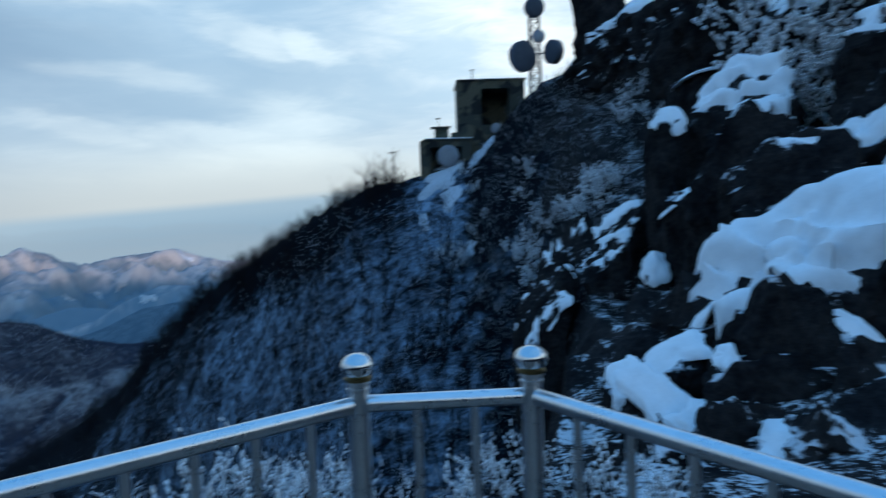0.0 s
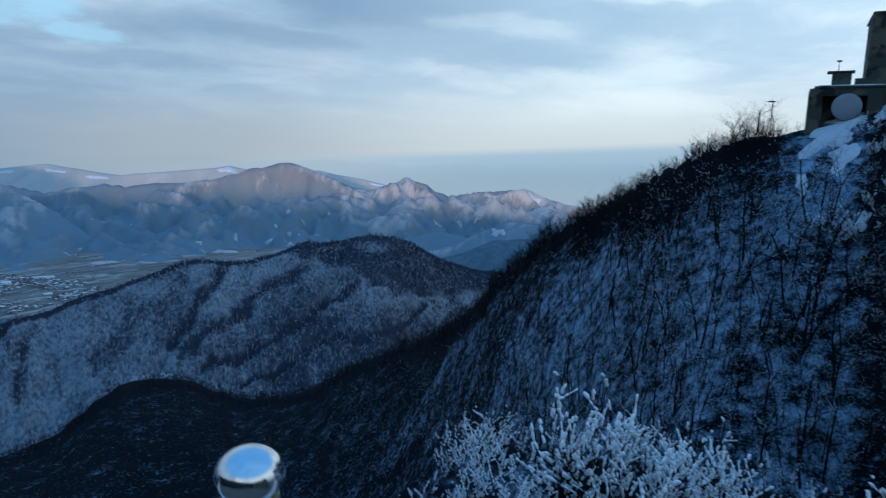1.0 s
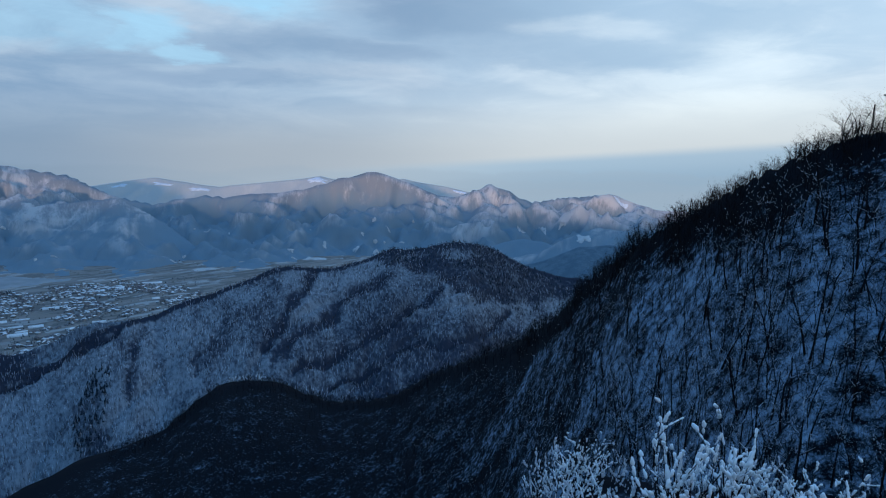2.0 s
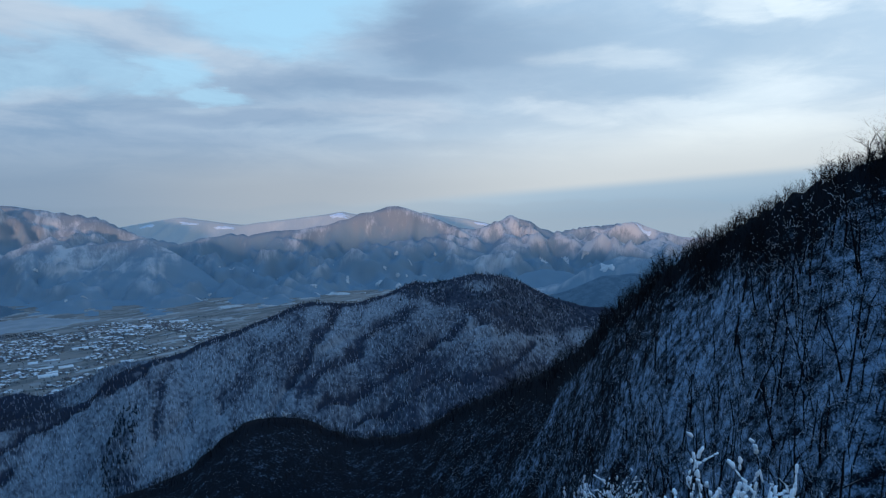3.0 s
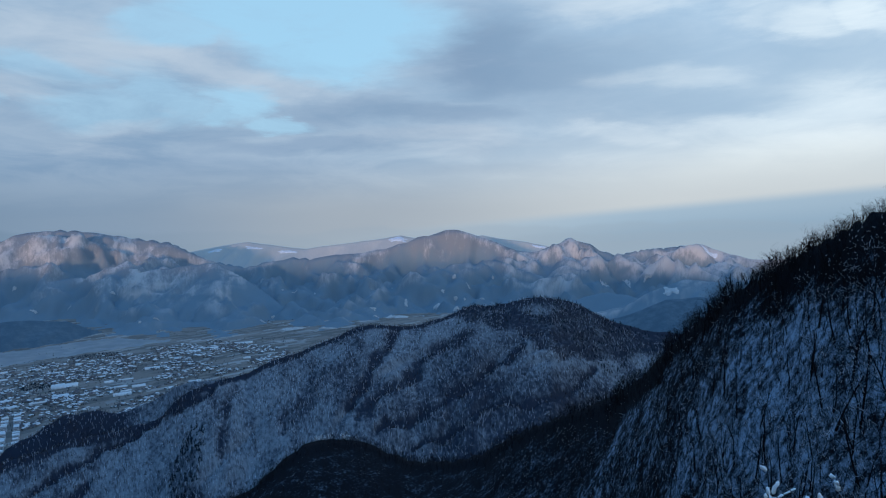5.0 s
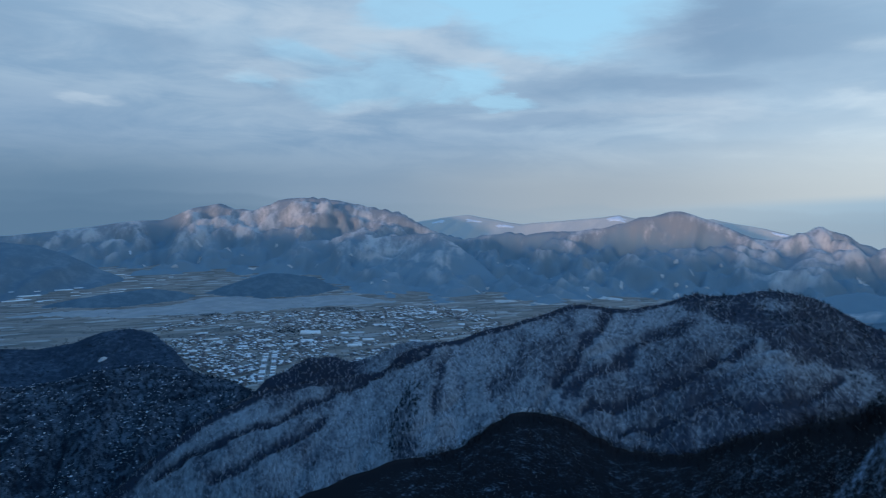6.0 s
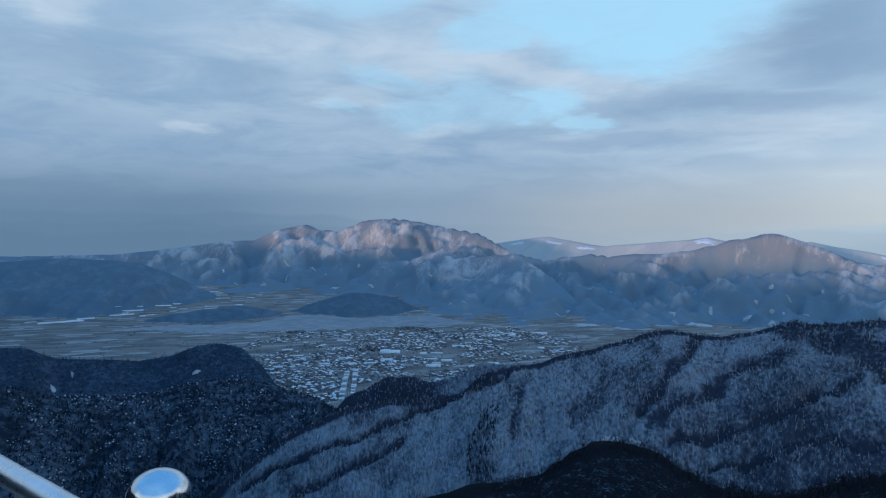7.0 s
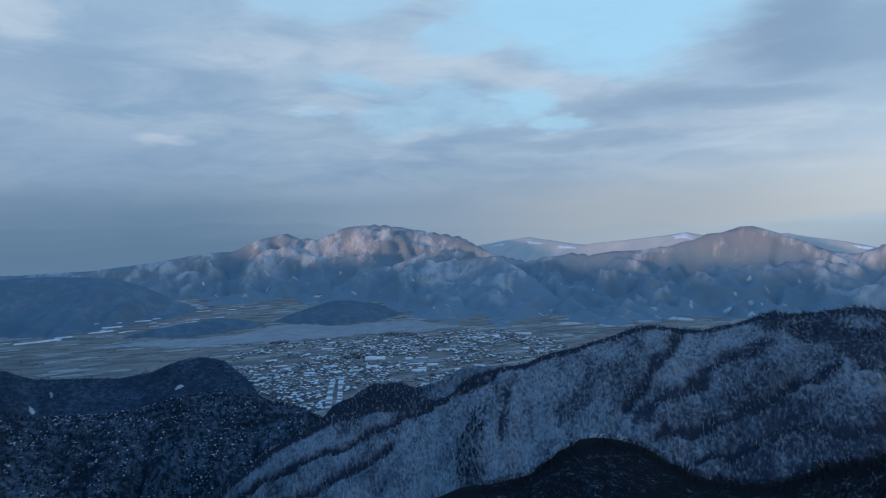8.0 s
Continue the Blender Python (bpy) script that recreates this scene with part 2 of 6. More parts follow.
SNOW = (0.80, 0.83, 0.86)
# snow dimmed and blued, brush blackened: the slope's shade is in these colours
M_NEAR = land("snowy_scrub_in_shade", (0.245, 0.340, 0.450), (0.0055, 0.0072, 0.0105), 0.48, 0.85, 0.09, growth_shade=0.20)
M_HILL = land("snowy_wood_ground", (0.205, 0.220, 0.243), (0.023, 0.028, 0.043), 0.60, 0.22, 0.13, growth_shade=0.27, streak=1000.0, drawn=0.5)
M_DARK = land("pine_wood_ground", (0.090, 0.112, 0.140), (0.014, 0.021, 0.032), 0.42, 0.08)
# the second row of hills, with a little haze put into the colour
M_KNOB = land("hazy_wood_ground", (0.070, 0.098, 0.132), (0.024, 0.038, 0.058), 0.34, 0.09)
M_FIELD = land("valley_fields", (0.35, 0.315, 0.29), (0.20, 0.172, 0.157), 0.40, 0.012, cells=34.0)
# woods farther off: aerial haze lifts and blues both painted tones
M_FOOT = land("hazed_foothill_woods", (0.155, 0.200, 0.235), (0.105, 0.150, 0.187), 0.35, 0.02)
M_SHORE = land("hazed_lakeside_woods", (0.118, 0.160, 0.192), (0.078, 0.118, 0.150), 0.40, 0.03)
# distance haze is put into these tones, bluer and darker low in the shade
M_RANGE = land("hazed_wooded_mountain", (0.42, 0.398, 0.395), (0.205, 0.215, 0.232), 0.48, 0.018, 0.10, zones=(-275.0, 95.0, (0.150, 0.206, 0.247)), growth_shade=0.13, streak=3600.0)
# pale, flat colours chosen to imitate the haze over the last mountains
M_FAR = land("hazed_distant_range", (0.49, 0.445, 0.405), (0.425, 0.395, 0.37), 0.35, 0.006, 0.10, streak=4700.0)
M_STEEL = plain("polished_steel", (0.68, 0.70, 0.72), 0.30, 1.0, 0.06, 9.0)
M_BALL = plain("mirror_steel", (0.62, 0.64, 0.66), 0.16, 1.0, 0.05, 9.0)
M_BRASS = plain("tarnished_brass", (0.20, 0.15, 0.07), 0.35, 1.0, 0.2, 40.0)
M_SNOW = plain("snow", SNOW, 0.75, 0.0, 0.04, 3.0, 0.3)


def build_rock(n, shader, bare=0.62, white=0.86):
    geo = n.add("ShaderNodeNewGeometry")
    at, up = geo.outputs["Position"], n.add("ShaderNodeSeparateXYZ", geo.outputs["Normal"]).outputs[2]
    big, fine = n.noise(at, 0.8, 6.0, 0.65), n.noise(at, 6.0, 5.0, 0.65)
    stone = n.mix(n.ramp(n.math("ADD", n.math("MULTIPLY", big, 0.6), n.math("MULTIPLY", fine, 0.4)), 0.35, 0.68), (0.006, 0.0065, 0.008), (0.038, 0.036, 0.036))
    dust = n.ramp(n.math("ADD", up, n.math("MULTIPLY", n.math("SUBTRACT", n.math("ADD", big, fine), 1.0), 1.5)), bare, white)
    n.put(shader.inputs["Base Color"], n.mix(dust, stone, (0.55, 0.58, 0.62)))
    shader.inputs["Roughness"].default_value = 0.95
    shader.inputs["Specular IOR Level"].default_value = 0.06
    bump = n.add("ShaderNodeBump")
    bump.inputs["Strength"].default_value, bump.inputs["Distance"].default_value = 1.0, 0.12
    n.put(bump.inputs["Height"], n.math("ADD", big, n.math("MULTIPLY", fine, 0.5)))
    n.put(shader.inputs["Normal"], bump.outputs[0])


M_ROCK = material("dark_rock", build_rock)
M_CRAG = material("snow_dusted_crag", lambda n, shader: build_rock(n, shader, 0.97, 1.17))


def build_camouflage(n, shader):
    at = n.add("ShaderNodeTexCoord").outputs["Object"]
    a, b, grain = n.noise(at, 0.38, 2.0, 0.4, 0.6), n.noise(at, 0.5, 2.0, 0.4, 0.8), n.noise(at, 5.0, 5.0)
    tone = n.mix(n.ramp(a, 0.47, 0.53), (0.055, 0.058, 0.046), (0.115, 0.105, 0.070))
    tone = n.mix(n.ramp(b, 0.55, 0.60), tone, (0.018, 0.020, 0.019))
    n.put(shader.inputs["Base Color"], n.mix(n.math("MULTIPLY", n.ramp(grain, 0.4, 0.75), 0.35), tone, (0.02, 0.02, 0.02)))
    shader.inputs["Roughness"].default_value = 0.95
    bump = n.add("ShaderNodeBump")
    bump.inputs["Strength"].default_value, bump.inputs["Distance"].default_value = 0.3, 0.03
    n.put(bump.inputs["Height"], grain)
    n.put(shader.inputs["Normal"], bump.outputs[0])


M_CONCRETE = material("camouflaged_concrete", build_camouflage)
M_DISH = plain("pale_dish", (0.30, 0.32, 0.35), 0.6, 0.0, 0.08, 1.0)
M_DISH_DARK = plain("grey_dish_shroud", (0.075, 0.09, 0.115), 0.6, 0.0, 0.1, 1.0)
M_OLIVE = plain("olive_paint", (0.07, 0.075, 0.055), 0.9, 0.0, 0.4, 0.5, 0.2)
M_OPEN_SNOW = plain("open_snow", (0.40, 0.40, 0.405), 0.9, 0.0, 0.15, 0.02)
M_ROOF = plain("snowy_roof", (0.52, 0.55, 0.60), 0.85, 0.0, 0.12, 0.05)
M_TOWN_ROOF = plain("town_roof_snow", (0.60, 0.605, 0.62), 0.85, 0.0, 0.12, 0.05)
M_ROOF_BARE = plain("slate_roof", (0.12, 0.11, 0.12), 0.8, 0.0, 0.3, 0.05)
M_WALL = plain("house_wall", (0.20, 0.20, 0.20), 0.9, 0.0, 0.35, 0.02)
M_PALE_WALL = plain("white_render_wall", (0.55, 0.57, 0.60), 0.9, 0.0, 0.1, 0.1)
M_PINE = plain("pine_needles", (0.014, 0.024, 0.037), 0.95, 0.0, 0.4, 0.3)
M_GREYBARK = plain("grey_bark", (0.048, 0.043, 0.044), 0.95, 0.0, 0.35, 0.05)
M_BARK = plain("dark_bark", (0.0105, 0.0092, 0.0108), 0.95, 0.0, 0.3, 8.0)
M_DECK = plain("weathered_deck", (0.16, 0.13, 0.11), 0.85, 0.0, 0.25, 4.0)


def build_water(n, shader):
    at = n.add("ShaderNodeNewGeometry").outputs["Position"]
    n.put(shader.inputs["Base Color"], n.mix(n.ramp(n.noise(at, 0.01, 4.0), 0.4, 0.6), (0.145, 0.172, 0.195), (0.17, 0.198, 0.222)))
    n.put(shader.inputs["Roughness"], n.ramp(n.noise(at, 0.02, 4.0), 0.3, 0.7, 0.35, 0.55))
    shader.inputs["Specular IOR Level"].default_value = 0.25


M_WATER = material("lake_water", build_water)

# ---------------------------------------------------------------- the lie of the land
PIVOT = (-0.86, 0.69)
EYE_Z = 1.65
FLOOR = -398.0
table = np.random.RandomState(7).rand(256, 256)


def grain2(x, y):
    """Smooth value noise, 0 to 1."""
    xi, yi = np.floor(x).astype(int), np.floor(y).astype(int)
    u, v = x - xi, y - yi
    u, v = u * u * (3 - 2 * u), v * v * (3 - 2 * v)
    p = lambda i, j: table[(xi + i) & 255, (yi + j) & 255]
    return (p(0, 0) * (1 - u) + p(1, 0) * u) * (1 - v) + (p(0, 1) * (1 - u) + p(1, 1) * u) * v


def fbm(x, y, octaves=4):
    total, size = 0.0, 1.0
    for k in range(octaves):
        total = total + (grain2(x * 2 ** k + 17.3 * k, y * 2 ** k - 9.1 * k) - 0.5) * size
        size *= 0.5
    return total


# crests: bearing, elevation from the look-out, distance
CRESTS = {}
CRESTS["near"] = [(-70, 26, 40), (-40, 20, 45), (-12, 12.4, 74), (-8, 9.8, 76), (-6, 7.3, 76), (-3.5, 5.2, 76), (-1, 4.2, 76), (2, 3.5, 76), (7, 2.2, 78), (11.3, 0.0, 84), (14.5, -2.1, 92), (17.5, -4.1, 102),
             (21, -6.4, 112), (23.5, -8.7, 128), (26, -11.3, 142), (28.2, -13.7, 160), (31, -15.6, 190), (35.5, -17.4, 235), (39.2, -18.8, 262), (42.4, -20.5, 290), (45, -21.1, 305), (48.8, -21.1, 330),
             (51.7, -20.0, 345), (53.9, -19.0, 350), (56.2, -18.7, 350), (59, -18.9, 345), (61.5, -20.5, 335), (64, -22.2, 320), (70.4, -23.2, 310), (80, -26, 290),
             (95, -31, 250), (125, -36, 180)]
CRESTS["mid"] = [(5, -13, 1400), (20, -11, 1350), (24.5, -10, 1350), (27.9, -9.7, 1330), (30.4, -9.0, 1300), (33.9, -7.5, 1250), (36, -7.0, 1200), (38, -7.0, 1190),
            (41.6, -7.6, 1165), (43.2, -7.6, 1150), (45.8, -8.6, 1120), (48.5, -9.2, 1100), (51.1, -9.1, 1075), (53.6, -9.2, 1060), (56.2, -10.1, 1030), (58.7, -11.0, 1010),
            (61.3, -11.6, 990), (63.6, -12.7, 970), (65.7, -12.9, 950), (68.1, -13.4, 940), (71.7, -15.4, 925), (73.9, -15.9, 910), (77.5, -16.2, 895), (81.2, -16.7, 880),
            (85.2, -18.1, 860), (88.2, -19.6, 850), (92, -22, 830), (98, -26, 800), (115, -29, 780)]
CRESTS["bump"] = [(62, -17, 1080), (64, -14, 1085), (65.7, -12.8, 1090), (68.1, -12.7, 1090), (71.8, -14.0, 1080), (73.9, -14.4, 1070), (77.5, -14.0, 1060), (79.6, -14.9, 1050),
             (81.4, -15.9, 1040), (83, -17.4, 1030), (86, -21, 1000)]
CRESTS["wood"] = [(78, -20.5, 1150), (81, -17.4, 1120), (82.7, -16.7, 1120), (84.2, -15.8, 1120), (88.2, -14.6, 1150), (90.6, -13.7, 1200), (94.4, -13.9, 1200), (97.6, -14.4, 1200),
             (100.9, -14.5, 1200), (104.8, -14.0, 1200), (108.4, -12.8, 1200), (130, -12, 1200)]
CRESTS["knob"] = [(86.5, -15.5, 1470), (87.8, -14.5, 1480), (89.0, -12.7, 1540), (90.6, -11.2, 1620), (92.5, -10.7, 1650), (94.4, -10.8, 1650), (96.6, -11.5, 1660),
             (98.8, -11.7, 1680), (101.5, -11.4, 1680), (104.8, -11.0, 1680), (106.6, -10.1, 1680), (109, -9.8, 1680), (130, -9, 1650)]
CRESTS["shore"] = [(99.5, -8.8, 2640), (97, -8.1, 2680), (94.6, -7.8, 2700), (91, -7.55, 2720), (88.5, -7.9, 2730), (86.6, -8.6, 2740)]
CRESTS["cape"] = [(87, -8.5, 2790), (85.3, -7.8, 2800), (83, -7.1, 2840), (81.2, -6.7, 2850), (79, -6.8, 2850), (77.1, -7.0, 2850), (75.5, -7.8, 2830), (73, -8.9, 2820)]
CRESTS["spur"] = [(36, -8.8, 2550), (33.4, -8.3, 2600), (30.4, -8.3, 2620), (28.9, -7.4, 2640), (27.4, -6.5, 2660), (24.6, -5.3, 2750), (21.8, -5.5, 2800), (12, -5.2, 2900)]
CRESTS["range"] = [(125, -3, 4400), (105, -3.0, 4400), (100.3, -2.9, 4400), (97.4, -2.6, 4400), (94.8, -2.3, 4400), (92, -1.9, 4400), (89.7, -1.8, 4400), (87.3, -0.8, 4400),
              (85.2, -0.4, 4400), (83.8, -0.8, 4380), (82.3, -1.0, 4350), (80.3, -0.1, 4320), (77.7, 0.3, 4300), (76.1, 0.2, 4250), (74, -0.2, 4220), (71.9, -0.5, 4180), (69.4, -0.9, 4120),
              (66.4, -2.6, 4000), (63.3, -3.4, 3900), (61.4, -2.9, 3860), (59.4, -2.6, 3850), (57.5, -2.8, 3800), (55.5, -2.5, 3800), (53.5, -2.5, 3800), (50.9, -2.1, 3830),
              (47.2, -0.9, 3880), (44.6, -0.5, 3900), (41.5, -1.5, 3900), (38.9, -2.6, 3900), (37.6, -2.8, 3900), (35.8, -2.3, 3920), (34.1, -1.5, 3950), (32.3, -2.2, 3970),
              (30.3, -3.2, 4000), (27.9, -2.7, 4100), (25, -2.4, 4250), (23, -2.3, 4300), (19.7, -3.4, 4300), (0, -4, 4300), (-40, -4, 4300)]
CRESTS["rise"] = [(77.5, -6.6, 3550), (76, -5.2, 3500), (74, -4.0, 3500), (71.6, -3.3, 3480), (67.8, -2.9, 3450), (66, -2.8, 3420), (64.2, -3.9, 3350), (61.9, -5.5, 3200), (60.1, -7.1, 3000)]
CRESTS["low"] = [(36, -8.0, 2850), (34, -7.3, 2880), (32.9, -6.9, 2900), (30.9, -6.5, 2900), (28.9, -6.8, 2880), (27, -7.6, 2850)]
CRESTS["grove"] = [(33.5, -9.6, 2250), (31.5, -9.1, 2250), (29.9, -8.7, 2250), (28.9, -8.4, 2250), (26, -7.1, 2260), (23.2, -6.8, 2280), (15, -7, 2300)]
CRESTS["foot"] = [(114, -3.4, 3500), (108.3, -3.4, 3500), (104.7, -3.2, 3500), (101.5, -3.3, 3480), (98.7, -3.7, 3450), (96.6, -4.5, 3420), (95, -5.4, 3400), (93, -6.4, 3380)]
CRESTS["hump"] = [(108, -8.0, 2900), (103, -8.5, 2850), (100.5, -8.9, 2820), (98, -9.6, 2800)]
CRESTS["far"] = [(125, -3.6, 4780), (90, -3.2, 4780), (75, -2.6, 4780), (69, -1.9, 4780), (66, -1.5, 4780), (63, -1.2, 4780), (61, -1.5, 4780), (58, -1.9, 4780), (55, -1.6, 4780), (52, -1.3, 4780),
            (49.5, -0.9, 4780), (46, -1.6, 4780), (42, -1.2, 4780), (38, -1.9, 4780), (35, -2.6, 4780), (30, -3.4, 4780), (24, -3.4, 4780), (20, -3.8, 4780), (-40, -4, 4780)]
SLOPES = {"mid": (0.30, 0.55), "bump": (0.55, 0.5), "wood": (0.26, 0.5), "knob": (0.30, 0.35), "shore": (0.22, 0.2), "cape": (0.25, 0.2),
          "spur": (0.30, 0.3), "low": (0.3, 0.3), "grove": (0.25, 0.3), "rise": (0.34, 0.6), "foot": (0.33, 0.3), "hump": (0.3, 0.3), "range": (0.25, 0.4), "far": (0.42, 0.3)}
RIBS = {"mid": (26, 0.20), "bump": (10, 0.5), "wood": (22, 0.2), "knob": (15, 0.12), "shore": (16, 0.22), "cape": (20, 0.25), "spur": (22, 0.2), "low": (14, 0.15), "grove": (12, 0.15), "rise": (30, 0.12), "foot": (30, 0.15), "hump": (8, 0.06),
        "range": (115, 0.10), "far": (30, 0.25)}
ORDER = ["near", "back", "mid", "bump", "wood", "knob", "floor", "shore", "cape", "spur", "low", "grove", "rise", "foot", "hump", "range", "far"]


def soft_step(v, width):
    t = np.clip(v / width + 0.5, 0, 1)
    return t * t * (3 - 2 * t)


def mid_flank(az, r):
    """Elevation of the middle ridge's even flank, and the way off its crest."""
    p = np.array(sorted(CRESTS["mid"]), float)
    el, rc = np.interp(az, p[:, 0], p[:, 1]), np.interp(az, p[:, 0], p[:, 2])
    off = r - rc
    z = EYE_Z + rc * np.tan(np.radians(el)) - np.where(off < 0, SLOPES["mid"][0] * -off, SLOPES["mid"][1] * off)
    return np.degrees(np.arctan2(z - EYE_Z, r)), off


# wooded ravines that slant down the middle ridge: bearing and elevation along each, half width, thickness
RAVINES = [([(50.3, -10.1), (51.7, -11.8), (53.5, -14.2), (54.6, -16.1)], 0.55, 0.7), ([(43.8, -10.6), (45.9, -11.5), (48.6, -13.5), (51.3, -15.3), (53.9, -16.9)], 0.8, 0.7),
           ([(38.6, -11.4), (40.7, -12.6), (43.4, -14.6), (46.6, -16.5), (48.7, -17.7), (52.4, -18.4)], 0.55, 1.0),
           ([(32.4, -13.3), (34, -15.1), (36.1, -16.1), (38.7, -16.6), (40.8, -16.4), (42.4, -16.7), (44, -17.8), (45.6, -19), (48.8, -20.1)], 0.45, 1.0),
           ([(66.5, -13.6), (71.7, -15.7), (77, -17.8), (82.2, -19.7), (87.2, -21.4), (90.2, -22.6)], 0.42, 1.0), ([(57.5, -11.8), (58.5, -14.5), (60.5, -17.5)], 0.5, 0.45),
           ([(64.5, -13.6), (65.5, -16), (66.5, -19)], 0.5, 0.5), ([(76.5, -19.5), (80, -21.4), (86, -23.4)], 0.5, 0.7)]


def ravines(az, el):
    """How deep in a ravine a bearing and elevation on the middle ridge lies, 0 to 1."""
    a, e = az + 1.0 * fbm(az / 1.6, el / 1.6 + 7, 3), el + 0.7 * fbm(az / 1.6 + 9, el / 1.6, 3)
    deep = np.zeros(np.shape(az))
    for line, half, full in RAVINES:
        near = np.full(np.shape(az), 99.0)
        for (a0, e0), (a1, e1) in zip(line, line[1:]):
            da, de = a1 - a0, e1 - e0
            t = np.clip(((a - a0) * da + (e - e0) * de) / (da * da + de * de), 0, 1)
            near = np.minimum(near, np.hypot(a - a0 - t * da, e - e0 - t * de))
        deep = np.maximum(deep, full * (1 - soft_step(near - half * 0.62, half * 1.5)))
    return deep


def pine_cap(az, el):
    """The evergreen cap of the middle ridge, 0 to 1."""
    low = np.interp(az, [24, 27, 30.4, 33.9, 37, 39, 41, 43.2, 46.5], [-11, -11.7, -12.4, -12.4, -11.6, -10.3, -9.7, -9.1, -8.2])
    glade = ((az - 37.2) / 1.6) ** 2 + ((el + 8.1) / 0.45) ** 2
    return soft_step(el - low + 0.9 * fbm(az / 1.2, el / 1.2, 3), 0.5) * np.clip((47 - az) / 2, 0, 1) * np.clip(glade - 0.4, 0.25, 1)


def ravine_growth(az, r):
    """How thick the woods stand in the ravines and on the crest of the middle ridge, with the lower flank's painted
    shade, 0 to 1.
    """
    el, off = mid_flank(az, r)
    patch = fbm(az / 3.0 + 5, r / 110, 3)
    thick = soft_step(15 + 8 * patch - np.abs(off), 8.0)
    thick = np.maximum(np.maximum(thick, ravines(az, el)), 0.5 * pine_cap(az, el))
    # shade of the lower right flank, put into the tone as thicker woods
    lower = np.interp(az, [38, 50], [0.48, 0.36]) * soft_step(-13.5 + 0.12 * (az - 45) + 3 * patch - el, 5.0) * np.clip((60 - az) / 14, 0.1, 1)
    return np.maximum(np.maximum(thick, 0.3 * soft_step(patch - 0.2, 0.3)), lower)


def range_folds(x, y):
    """Distance from the nearest spur line of the range at four sizes, 0 on the line."""
    bx, by = x + 160 * fbm(x / 500, y / 500 + 9, 3), y + 160 * fbm(x / 500 + 5, y / 500, 3)
    return [np.abs(fbm(bx / size + 4, by / size, 2)) for size in (520, 230, 105, 58)]


def rib_wave(name, az, d, rc):
    """The waves of spur and ravine that run down a flank; those of the middle ridge slant to the left."""
    if name == "mid":
        warp = fbm(az / 7.0 + 2.0, d / 170.0 + 5.0, 2) * 4.5
        return fbm((az + d * 0.055 + warp) / 6.0 + 3.3, d / 420.0, 2)
    if name == "range":
        warp = fbm(az / 3.0, d / 260.0, 2) * 2.2
        return fbm((az + d * 0.006 + warp) / 5.2 + 8.0, d / 1500.0, 3)
    return fbm(az / (2.2 + 600 / rc) + d / 260.0 + 3.3, d / 900.0 + rc / 800.0, 3)


